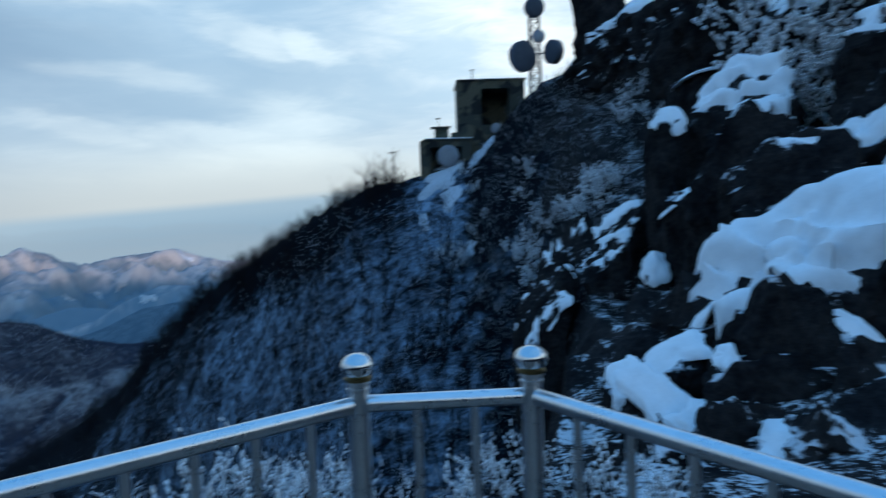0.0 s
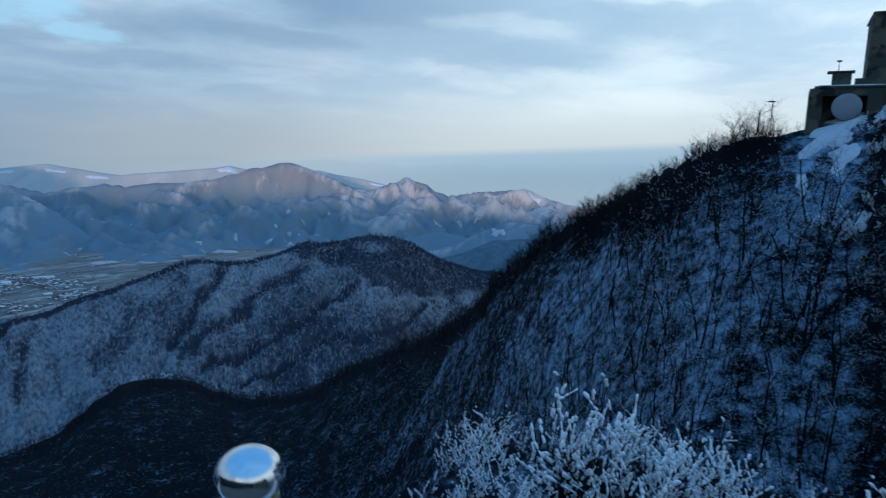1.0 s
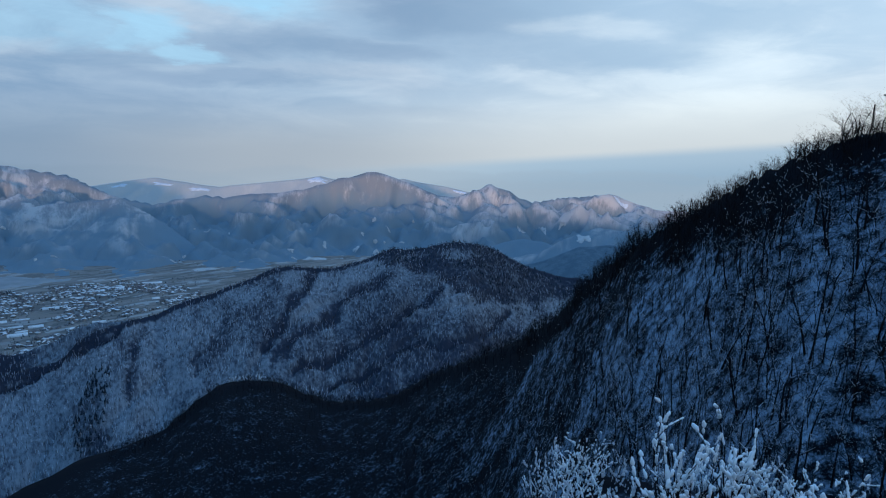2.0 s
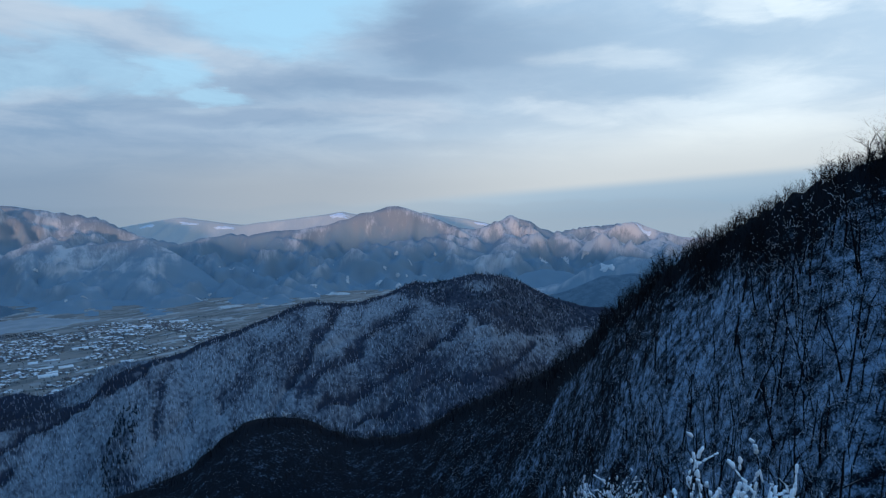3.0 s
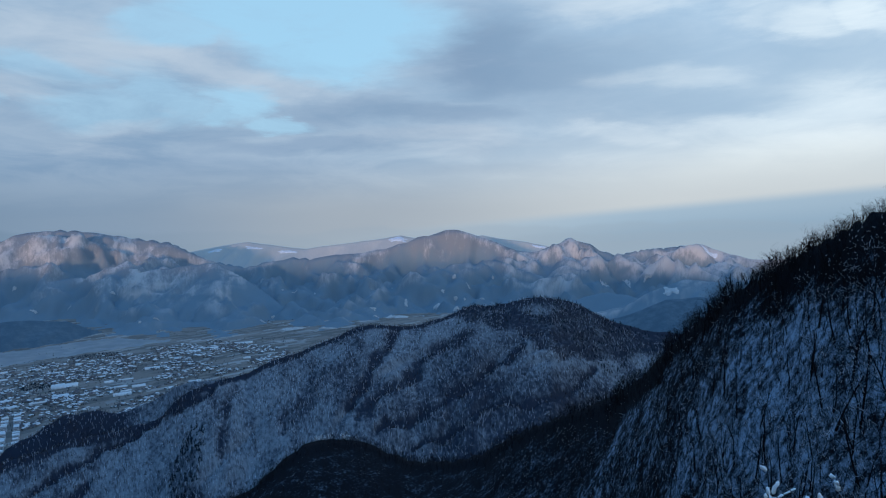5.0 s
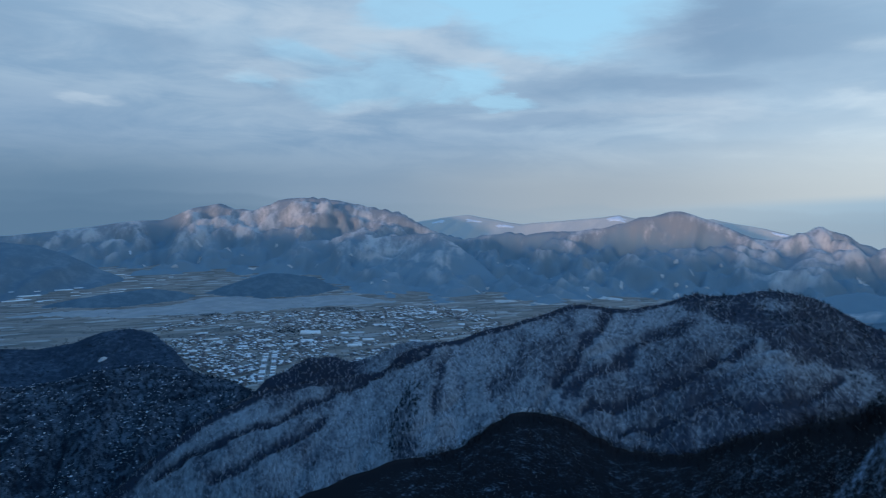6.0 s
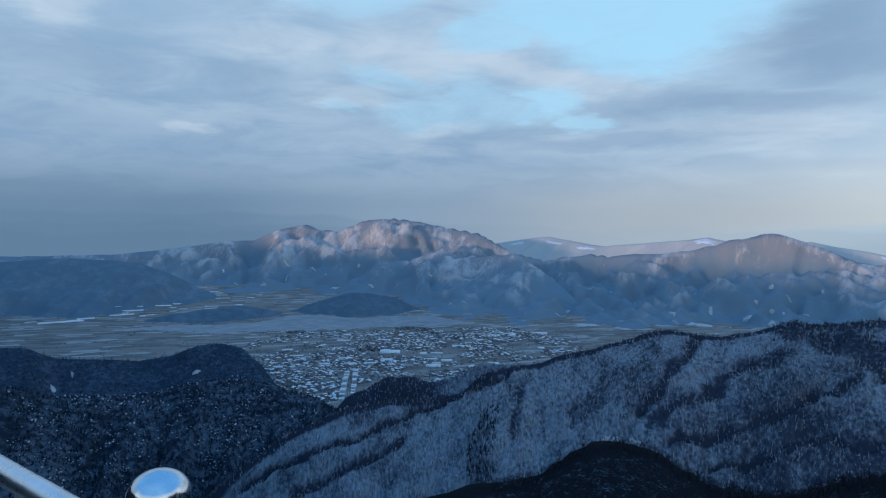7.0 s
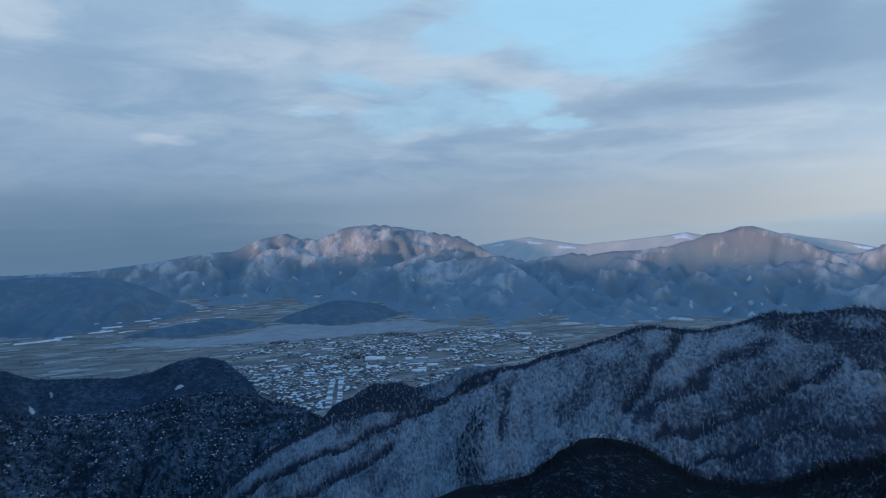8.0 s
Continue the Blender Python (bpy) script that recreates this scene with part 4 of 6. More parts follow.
def build_station():
    # lower shelter
    low = tagged(new("radio_shelter"), "squat camouflage-painted concrete shelter with a dish in its opening", "building")
    low.location, low.rotation_euler = spot(-0.7, 3.3, 75), (0, 0, facing(4))
    part("wall", shell_bm(6.2, 4.5, 4.1, (-1.9, 1.9, 0.65, 3.35), 1.6), M_CONCRETE, low)
    part("roof_slab", box_bm((6.0, 4.7, 0.22), (0.3, 2.25, 4.21), 0.04), M_CONCRETE, low)
    part("roof_snow", box_bm((5.6, 4.4, 0.12), (0.4, 2.3, 4.38), 0.05), M_SNOW, low, "thin snow on the roof")
    dish = tagged(new("dish_antenna"), "pale round dish antenna standing in the shelter's opening", "antenna")
    dish.location, dish.rotation_euler = spot(-0.85, 5.0, 75.2), (0, 0, facing(8))
    part("reflector", dish_bm(1.28, 0.35, 0.35), M_DISH, dish, smooth=True)
    part("mount", tube_bm((0, 0.4, -1.7), (0, 0.4, 0.0), 0.09), M_DISH_DARK, dish)
    part("feed_plate", box_bm((0.34, 0.05, 0.34), (0.1, -0.42, 0.55), 0.01), M_SNOW, dish, "small white square plate")
    # railing box and wind vane on the shelter
    cabin = tagged(new("roof_cabinet"), "small dark equipment cabinet on the shelter roof", "cabinet")
    cabin.location = spot(-0.35, 6.55, 77)
    part("body", box_bm((1.7, 1.2, 1.3), (0, 0, 0.65), 0.05), M_OLIVE, cabin)
    part("lid", box_bm((2.4, 1.5, 0.14), (-0.1, 0, 1.37), 0.03), M_CONCRETE, cabin)
    part("vent", box_bm((0.9, 0.5, 0.7), (1.6, 0, 0.35), 0.04), M_OLIVE, cabin)
    vane = tagged(new("weather_vane"), "thin mast with a small weather vane", "mast")
    vane.location = spot(-0.1, 7.65, 77)
    part("pole", tube_bm((0, 0, 0), (0, 0, 1.0), 0.035, 8), M_BARK, vane)
    part("cup", box_bm((0.45, 0.12, 0.16), (0, 0, 1.0), 0.03), M_BARK, vane)
    # upper building
    high = tagged(new("radio_building"), "tall camouflage-painted concrete building with a dark square recess", "building")
    high.location, high.rotation_euler = spot(-4.95, 6.9, 77), (0, 0, facing(2))
    part("wall", shell_bm(8.3, 6.0, 6.3, (-1.2, 2.3, 1.0, 5.4), 3.5), M_CONCRETE, high)
    part("roof_slab", box_bm((8.5, 6.2, 0.25), (0.1, 3.0, 6.43), 0.05), M_CONCRETE, high)
    part("ridge_snow", box_bm((6.6, 5.6, 0.10), (0.5, 3.0, 6.6), 0.04), M_SNOW, high, "thin snow on the roof")
    small = tagged(new("dish_antenna"), "small white dish antenna at the foot of the recess", "antenna")
    small.location = spot(-5.35, 7.3, 76)
    part("reflector", dish_bm(0.62, 0.25, 0.2), M_DISH, small, smooth=True)
    part("mount", tube_bm((0, 0.3, -1.2), (0, 0.3, 0.0), 0.06), M_DISH_DARK, small)
    mast = tagged(new("roof_mast"), "thin pale antenna mast on the building's roof", "mast")
    mast.location = spot(-3.3, 11.3, 77)
    part("pole", tube_bm((0, 0, 0), (0, 0, 1.7), 0.07, 8), M_DISH, mast)
    part("crossbar", tube_bm((-0.35, 0, 1.65), (0.35, 0, 1.65), 0.05, 8), M_DISH, mast)
    # lamp post on the ridge
    post = tagged(new("lamp_post"), "thin lone lamp post among the ridge-top scrub", "lamp")
    post.location = spot(4.1, 2.2, 80)
    part("pole", tube_bm((0, 0, -0.8), (0, 0, 4.6), 0.05, 8), M_BARK, post)
    part("lamp_head", box_bm((0.75, 0.3, 0.14), (-0.15, 0, 4.62), 0.05), M_BARK, post)
    # lattice tower
    tower = tagged(new("lattice_tower"), "steel lattice radio tower hung with round dishes", "tower")
    tower.location = spot(-9.0, 8.5, 86)
    top, half = 17.0, 0.75
    corners = [(-half, -half), (half, -half), (half, half), (-half, half)]
    for x, y in corners:
        part("leg", tube_bm((x, y, -6), (x * 0.8, y * 0.8, top), 0.09, 6), M_DISH_DARK, tower)
    for k in range(int(top / 1.1)):
        z0, z1 = k * 1.1, k * 1.1 + 1.1
        for c in range(4):
            a, b = corners[c], corners[(c + 1) % 4]
            f0, f1 = 1 - 0.2 * z0 / top, 1 - 0.2 * z1 / top
            if k % 2:
                a, b = b, a
            bm = tube_bm((a[0] * f0, a[1] * f0, z0), (b[0] * f1, b[1] * f1, z1), 0.05, 5)
            tube_bm((a[0] * f1, a[1] * f1, z1), (b[0] * f1, b[1] * f1, z1), 0.05, 5, bm)
            part("brace", bm, M_DISH_DARK, tower)
    for k, (az, el, rad, mat, turn, words) in enumerate((
            (-7.75, 13.3, 1.95, M_DISH_DARK, 30, "large grey drum dish antenna on the tower"),
            (-8.95, 17.2, 1.25, M_DISH_DARK, 10, "grey drum dish antenna high on the tower"),
            (-9.35, 14.9, 0.85, M_DISH, -8, "small pale dish antenna on the tower"),
            (-10.9, 13.5, 1.5, M_DISH_DARK, -60, "grey drum dish antenna turned sideways on the tower"))):
        d = tagged(new("tower_dish"), words, "antenna", "dishes on the tower")
        d.location, d.rotation_euler = spot(az, el, 84), (0, 0, facing(turn))
        part("reflector", dish_bm(rad, 0.4, 0.9 if k != 2 else 0.3), mat, d, smooth=True)
        hub = spot(-9.0, el, 86)
        bm = tube_bm((0, 0.3, 0), Matrix.Rotation(-facing(turn), 3, "Z") @ (hub - spot(az, el, 84)), 0.1, 8)
        part("bracket", bm, M_DISH_DARK, d)


build_station()


# ---------------------------------------------------------------- rocks of the cliff
def ground_at(p):
    az, r = to_polar(p[0], p[1])
    return float(ground_height(np.array([float(az)]), np.array([float(r)]))[0][0])


def rock_arrays(seed, size, cuts=9, lean=0.0, face=0.2):
    """An angular boulder: a fine ball cut by planes and roughened; and where its top lies flat enough for snow."""
    rng = random.Random(seed)
    bm = bmesh.new()
    bmesh.ops.create_icosphere(bm, subdivisions=5, radius=1.0)
    planes = []
    for k in range(cuts):
        n = Vector((rng.gauss(0, 1), rng.gauss(0, 1), rng.gauss(0, 0.45))).normalized()
        planes.append((n, rng.uniform(0.55, 0.85)))
    planes.append((Vector((lean, -face, 1)).normalized(), rng.uniform(0.42, 0.52)))
    off = Vector((rng.uniform(0, 50), rng.uniform(0, 50), rng.uniform(0, 50)))
    for v in bm.verts:
        d = v.co.normalized()
        reach = 1.0
        for n, h in planes:
            c = d.dot(n)
            if c > 0.01:
                reach = min(reach, h / c)
        q = d * reach
        crack = noise.fractal(q * 2.2 + off, 1.0, 2.0, 4)
        step = noise.voronoi(q * 2.6 + off)[0][0]
        upright = noise.fractal(Vector((q.x * 4.5, q.y * 4.5, q.z * 0.9)) + off, 1.0, 2.0, 3)
        v.co = d * (reach * (1 + 0.12 * crack + 0.08 * upright) - 0.34 * max(0.0, 0.40 - step))
        v.co = Vector((v.co.x * size[0], v.co.y * size[1], v.co.z * size[2]))
    bm.normal_update()
    return bm


def snow_on(bm, thick, limit=0.55, seed=0, k=1.0):
    """A soft cap over the faces of bm that lie flat enough; k is the rock's size beside a large one."""
    cap = bmesh.new()
    made = {}
    off = Vector((seed * 3.1, seed * 1.7, 0))
    for f in bm.faces:
        if f.normal.z > limit - 0.5:
            loop = []
            for v in f.verts:
                if v not in made:
                    t = (v.normal.z - limit + 0.12 + 0.18 * noise.fractal(v.co * (0.9 / k) + off, 1.0, 2.0, 3)) / 0.3
                    t = max(0.0, min(1.0, t))
                    t = t * t * (3 - 2 * t)
                    full = thick * (0.85 + 0.35 * noise.noise(v.co * 0.9 + off))
                    made[v] = cap.verts.new(v.co + Vector((v.normal.x * 0.4, v.normal.y * 0.4, 1.0)) * (full * t) - v.normal * (0.14 * k * (1 - t)))
                loop.append(made[v])
            cap.faces.new(loop)
    inner = [v for v in cap.verts if not v.is_boundary]
    for turn in range(3):
        bmesh.ops.smooth_vert(cap, verts=inner, factor=0.5, use_axis_x=True, use_axis_y=True, use_axis_z=True)
    return cap


def pillow_on(size, lean, face, thick, seed):
    """A rounded pillow of snow for the top of a small rock."""
    cap = bmesh.new()
    bmesh.ops.create_icosphere(cap, subdivisions=4, radius=1.0)
    n = Vector((lean, -face, 1)).normalized()
    off = Vector((seed * 2.3, seed * 5.1, 0.7))
    for v in cap.verts:
        d = v.co.normalized()
        wide = 0.80 + 0.42 * noise.fractal(Vector((d.x, d.y, 0)) * 1.3 + off, 1.0, 2.0, 3)
        x, y = d.x * wide, d.y * wide
        rise = (0.47 - n.x * x - n.y * y) / n.z * size[2] - 0.12 * size[2] * (x * x + y * y)
        puff = thick * (d.z if d.z > 0 else 0.9 * d.z) * (1 + 0.5 * noise.fractal(d * 1.6 + off, 1.0, 2.0, 3))
        v.co = Vector((x * size[0], y * size[1], rise + puff))
    return cap


# bearing and elevation of the top, distance, half sizes, lean of the top to the side and forwards, snow depth
LEDGE_ROCKS = [(-31.3, -4.3, 18, (3.0, 2.4, 3.6), 0.60, 0.78, 0.80), (-36.5, -0.6, 19, (2.4, 2.2, 3.6), 0.40, 0.45, 0.50),
               (-26.4, 8.6, 28, (2.9, 2.2, 4.2), 0.05, 0.60, 0.60), (-34.3, 4.0, 24, (2.3, 2.0, 2.4), 0.50, 0.50, 0.45),
               (-20.2, 7.2, 27, (0.95, 1.0, 3.9), 0.10, 0.45, 0.35), (-22.6, 0.8, 25, (1.3, 1.2, 4.0), 0.25, 0.10, 0.22),
               (-27.0, 4.6, 24.5, (2.6, 1.5, 3.6), -0.35, -0.75, 0.08), (-30.2, 1.7, 21.5, (2.6, 1.5, 3.0), 0.3, -0.75, 0.08),
               (-17.8, 15.6, 62, (6.5, 5.0, 7.5), 0.5, 0.3, 0.5), (-14.4, 20.5, 64, (3.5, 3.2, 9.0), 0.6, 0.3, 0.4)]
CRAG_ROCKS = [(-21.0, 15.5, 54, (3.0, 3.0, 7.0), 0.7, 0.2, 0.3), (-18.9, -5.6, 25, (0.62, 0.7, 1.3), 0.0, 0.75, 0.40),
              (-16.8, -16.0, 15.5, (0.70, 0.9, 0.9), 0.10, 0.60, 0.36),
              (-20.3, -13.2, 16, (0.95, 0.8, 1.5), 0.55, 0.45, 0.22), (-20.0, -18.2, 13.6, (1.25, 0.8, 1.0), -0.75, 0.60, 0.24),
              (-23.2, -20.0, 12.8, (1.0, 0.8, 0.8), -0.4, 0.6, 0.26), (-24.7, -13.6, 15.0, (0.46, 0.5, 1.2), 0.0, 0.5, 0.32)]
FOOT_ROCKS = [(-34.4, -11.0, 16.0, (0.9, 0.8, 1.6), -0.9, 0.3, 0.20), (-27.8, -17.2, 13.4, (0.60, 0.6, 1.0), 0.1, 0.35, 0.22),
              (-33.0, -15.6, 14.0, (0.36, 0.4, 0.9), 0.0, 0.6, 0.30), (-30.6, -20.6, 11.6, (1.15, 0.8, 0.8), -0.25, 0.5, 0.24),
              (-35.6, -18.6, 12.0, (0.6, 0.6, 0.8), 0.2, 0.5, 0.26), (-27.6, -10.6, 16.0, (1.9, 1.3, 2.8), 0.2, -0.8, 0.06),
              (-31.6, -11.6, 16.0, (2.2, 1.4, 2.9), -0.2, -0.8, 0.06), (-22.3, -8.5, 19, (1.3, 1.1, 2.8), 0.3, -0.8, 0.06),
              (-29.8, -15.5, 13.6, (1.8, 1.0, 1.7), 0.1, -0.8, 0.06), (-25.6, -18.4, 12.2, (1.1, 0.8, 1.3), 0.2, -0.8, 0.06)]
FACE_ROCKS = [(-31.8, -18.0, 11.8, (1.2, 0.8, 1.4), -0.2, -0.8, 0.06), (-19.0, -21.5, 11.2, (1.1, 0.8, 1.0), 0.1, -0.8, 0.06),
              (-35.8, -13.5, 13.5, (1.2, 0.9, 1.8), 0.1, -0.8, 0.06), (-15.6, -2.8, 29, (2.3, 1.8, 5.0), 0.45, 0.35, 0.16),
              (-24.5, 17.5, 42, (4.0, 3.0, 5.5), -0.3, 0.0, 0.15), (-31.8, 15.5, 33, (3.4, 2.6, 4.2), 0.2, 0.4, 0.45),
              (-39.0, 14.0, 26, (3.4, 3.0, 5.0), 0.2, 0.3, 0.40), (-12.4, 12.5, 70, (2.0, 2.2, 4.5), 0.5, 0.1, 0.2),
              (-23.0, 10.5, 33, (1.6, 1.6, 4.0), 0.2, -0.1, 0.1), (-9.9, -6.8, 30, (1.75, 1.5, 4.6), 0.55, 0.45, 0.26),
              (-12.7, -5.0, 30, (1.8, 1.6, 5.0), 0.6, 0.5, 0.20), (-9.3, -8.4, 28.0, (1.75, 1.0, 3.6), 0.75, 0.55, 0.34),
              (-8.9, -11.4, 27.0, (0.8, 0.6, 1.9), 0.6, 1.1, 0.13), (-9.9, -9.6, 26.6, (0.9, 0.55, 2.1), 0.9, 1.1, 0.13), (-9.6, -7.4, 29.0, (1.72, 1.2, 3.4), 0.8, 0.45, 0.34)]


def build_rocks():
    for k, (az, el, r, size, lean, face, thick) in enumerate(LEDGE_ROCKS + CRAG_ROCKS + FOOT_ROCKS + FACE_ROCKS):
        p = spot(az, el, r) - Vector((0, 0, size[2] * 0.45))
        low = ground_at(p) - 0.5
        small = max(size[:2]) < 1.7 and thick > 0.07
        if small:
            lean, face = lean * size[0] / size[2], face * size[1] / size[2]
        bm = rock_arrays(k + 3, size, 9, -lean, face)
        bottom = low - p.z
        if bottom < -size[2] * 0.8:          # reach down to the slope
            for v in bm.verts:
                if v.co.z < 0:
                    v.co.z *= bottom / (-size[2] * 0.8)
        for v in bm.verts:                   # crannies of the rock face
            if v.co.z < size[2] * 0.35:
                w = noise.fractal(Vector((v.co.x * 1.6, v.co.y * 1.6, v.co.z * 0.8)) + Vector((k * 7.1, 0, 0)), 0.9, 2.1, 4)
                out = Vector((v.co.x, v.co.y, 0))
                v.co += out * (0.22 * w)
        bm.normal_update()
        cap = pillow_on(size, -lean, face, thick, k) if small else snow_on(bm, thick, 0.47 if thick > 0.7 else 0.55, k, min(1.0, max(size) / 3.0))
        for piece in (bm, cap):
            bmesh.ops.rotate(piece, verts=piece.verts[:], cent=(0, 0, 0), matrix=Matrix.Rotation(radians(az), 3, "Z"))
            piece.normal_update()
        rock = part("cliff_rock", bm, M_ROCK, smooth=True)
        rock.location = p
        tagged(rock, "dark angular cliff rock capped with fresh snow", "rock", "rocks of the cliff")
        if len(cap.faces) and thick > 0.07:
            part("snow_cap", cap, M_SNOW, rock, "thick soft snow", smooth=True)
        else:
            cap.free()


build_rocks()


# ---------------------------------------------------------------- trees and scrub
def prism(out, a, b, ra, rb, sides=3, slot=0):
    """Adds a tapering twig to out, a list of (verts, faces, slot)."""
    d = (b - a)
    if d.length < 1e-6:
        return
    d.normalize()
    u = d.orthogonal().normalized()
    w = d.cross(u)
    base = len(out["v"])
    for k in range(sides):
        t = 2 * math.pi * k / sides
        out["v"].append(a + (u * math.cos(t) + w * math.sin(t)) * ra)
    if rb < 0.002:
        out["v"].append(b)
        for k in range(sides):
            out["f"].append((base + k, base + (k + 1) % sides, base + sides))
            out["s"].append(slot)
        return
    for k in range(sides):
        t = 2 * math.pi * k / sides
        out["v"].append(b + (u * math.cos(t) + w * math.sin(t)) * rb)
    for k in range(sides):
        j = (k + 1) % sides
        out["f"] += [(base + k, base + j, base + sides + j), (base + k, base + sides + j, base + sides + k)]
        out["s"] += [slot, slot]


def bare_tree(seed, height, forks, twigs, snow=0.0, spread=0.8, stems=1, radius=0.018, fine=0.0, load=1.0):
    """Verts, faces and slots of a leafless tree or shrub; slot 0 trunk, 1 snow, 2 branches."""
    rng = random.Random(seed)
    out = {"v": [], "f": [], "s": []}

    def grow(a, d, length, rad, level):
        segs = 3 if level == 0 else 1 if level >= forks and not fine else 2
        for k in range(segs):
            d = (d + Vector((rng.gauss(0, 1), rng.gauss(0, 1), rng.gauss(0, 0.5) + 0.25)) * (0.15 + 0.05 * level)).normalized()
            b = a + d * length / segs
            last = level >= forks
            r2 = rad * (0.72 if not (last and k == segs - 1) else 0.05)
            prism(out, a, b, rad, r2, 5 if level == 0 and fine else 3, 0 if level == 0 else 2)
            if snow and level > 0 and rng.random() < snow:
                top, wide = Vector((0, 0, max(rad, 0.004 * height))), max(rad * 0.8, 0.0032 * height) * rng.uniform(0.7, 1.3) * load
                prism(out, a.lerp(b, rng.uniform(0, 0.4)) + top, a.lerp(b, rng.uniform(0.6, 1)) + top, wide, 0.0, 3, 1)
            if level < forks:
                for c in range(twigs if k else max(1, twigs - 1)):
                    if level == 0 and k == 0 and stems == 1:
                        continue
                    s = Vector((rng.gauss(0, 1), rng.gauss(0, 1), rng.uniform(-0.1, 0.9)))
                    n = (d * (1.0 - spread * 0.45) + s.normalized() * spread).normalized()
                    grow(a.lerp(b, rng.uniform(0.3, 1.0)), n, length * rng.uniform(0.36, 0.60), r2 * 0.62, level + 1)
            a, rad = b, r2

    for k in range(stems):
        lean = Vector((rng.gauss(0, 0.10), rng.gauss(0, 0.10), 1)) if stems == 1 else Vector((rng.gauss(0, 0.5), rng.gauss(0, 0.5), 1))
        grow(Vector((rng.gauss(0, 0.03) * stems, rng.gauss(0, 0.03) * stems, -0.05 * height)), lean.normalized(), height * (0.62 if forks else 1.0), height * radius, 0)
    return np.array([tuple(v) for v in out["v"]]), np.array(out["f"]), np.array(out["s"])


def pole_tree(seed, boughs, radius):
    """A tree seen from far off: a stem and a few rising boughs."""
    rng = random.Random(seed)
    out = {"v": [], "f": [], "s": []}
    lean = Vector((rng.gauss(0, 0.06), rng.gauss(0, 0.06), 1))
    prism(out, Vector((0, 0, -0.1)), lean, radius, 0.0, 3, 0)
    for k in range(boughs):
        z, a = rng.uniform(0.2, 0.65), rng.uniform(0, 6.28)
        reach = rng.uniform(0.16, 0.36)
        prism(out, lean * z, lean * z + Vector((math.cos(a) * reach, math.sin(a) * reach, rng.uniform(0.15, 0.38))), radius * 0.7, 0.0, 3, 2)
    return np.array([tuple(v) for v in out["v"]]), np.array(out["f"]), np.array(out["s"])


def conifer(seed, height, tiers=3, sides=5):
    rng = random.Random(seed)
    out = {"v": [], "f": [], "s": []}
    prism(out, Vector((0, 0, -0.5)), Vector((0, 0, height)), height * 0.02, 0.0, 3, 2)
    for t in range(tiers):
        z = height * (0.12 + 0.72 * t / tiers)
        rad = height * 0.24 * (1 - 0.8 * t / tiers) * rng.uniform(0.8, 1.2)
        base = len(out["v"])
        for k in range(sides):
            a = 2 * math.pi * (k + rng.random() * 0.7) / sides
            q = rad * rng.uniform(0.6, 1.25)
            out["v"].append(Vector((math.cos(a) * q, math.sin(a) * q, z - height * 0.04 * rng.random())))
        out["v"].append(Vector((0, 0, z + height * 0.36)))
        for k in range(sides):
            out["f"].append((base + k, base + (k + 1) % sides, base + sides))
            out["s"].append(1 if seed % 2 == 0 and rng.random() < 0.07 else 0)
    return np.array([tuple(v) for v in out["v"]]), np.array(out["f"]), np.array(out["s"])


def scatter_mesh(name, kinds, places, turns, sizes, mats, rng):
    """Joins many copies of the kinds into one mesh."""
    pick = rng.randint(0, len(kinds), len(places))
    vs, fs, ss, base = [], [], [], 0
    for k, (v, f, s) in enumerate(kinds):
        at = np.nonzero(pick == k)[0]
        if not len(at):
            continue
        c, q = np.cos(turns[at]), np.sin(turns[at])
        x = v[None, :, 0] * c[:, None] - v[None, :, 1] * q[:, None]
        y = v[None, :, 0] * q[:, None] + v[None, :, 1] * c[:, None]
        p = np.stack([x, y, np.broadcast_to(v[None, :, 2], x.shape)], -1) * sizes[at][:, None, None] + places[at][:, None, :]
        vs.append(p.reshape(-1, 3))
        f2 = f[None] + (np.arange(len(at)) * len(v))[:, None, None] + base
        fs.append(f2.reshape(-1, 3))
        ss.append(np.tile(s, len(at)))
        base += len(at) * len(v)
    return mesh_from(name, np.concatenate(vs), np.concatenate(fs), mats, np.concatenate(ss), smooth=False)


def sown(rng, count, az_lo, az_hi, r_lo, r_hi, layers, power=1.0, keep=None):
    """Random places on given pieces of the land: az, r, xyz."""
    az = rng.uniform(az_lo, az_hi, count)
    r = r_lo + (r_hi - r_lo) * rng.rand(count) ** power
    z, which = ground_height(az, r)
    ok = np.isin(which, [ORDER.index(k) for k in layers])
    if keep is not None:
        ok &= keep(az, r, rng)
    az, r, z = az[ok], r[ok], z[ok]
    return az, r, np.stack([PIVOT[0] - np.sin(np.radians(az)) * r, PIVOT[1] + np.cos(np.radians(az)) * r, z], -1)


def on_slope(az, r):
    z, which = ground_height(az, r)
    return np.stack([PIVOT[0] - np.sin(np.radians(az)) * r, PIVOT[1] + np.cos(np.radians(az)) * r, z], -1)


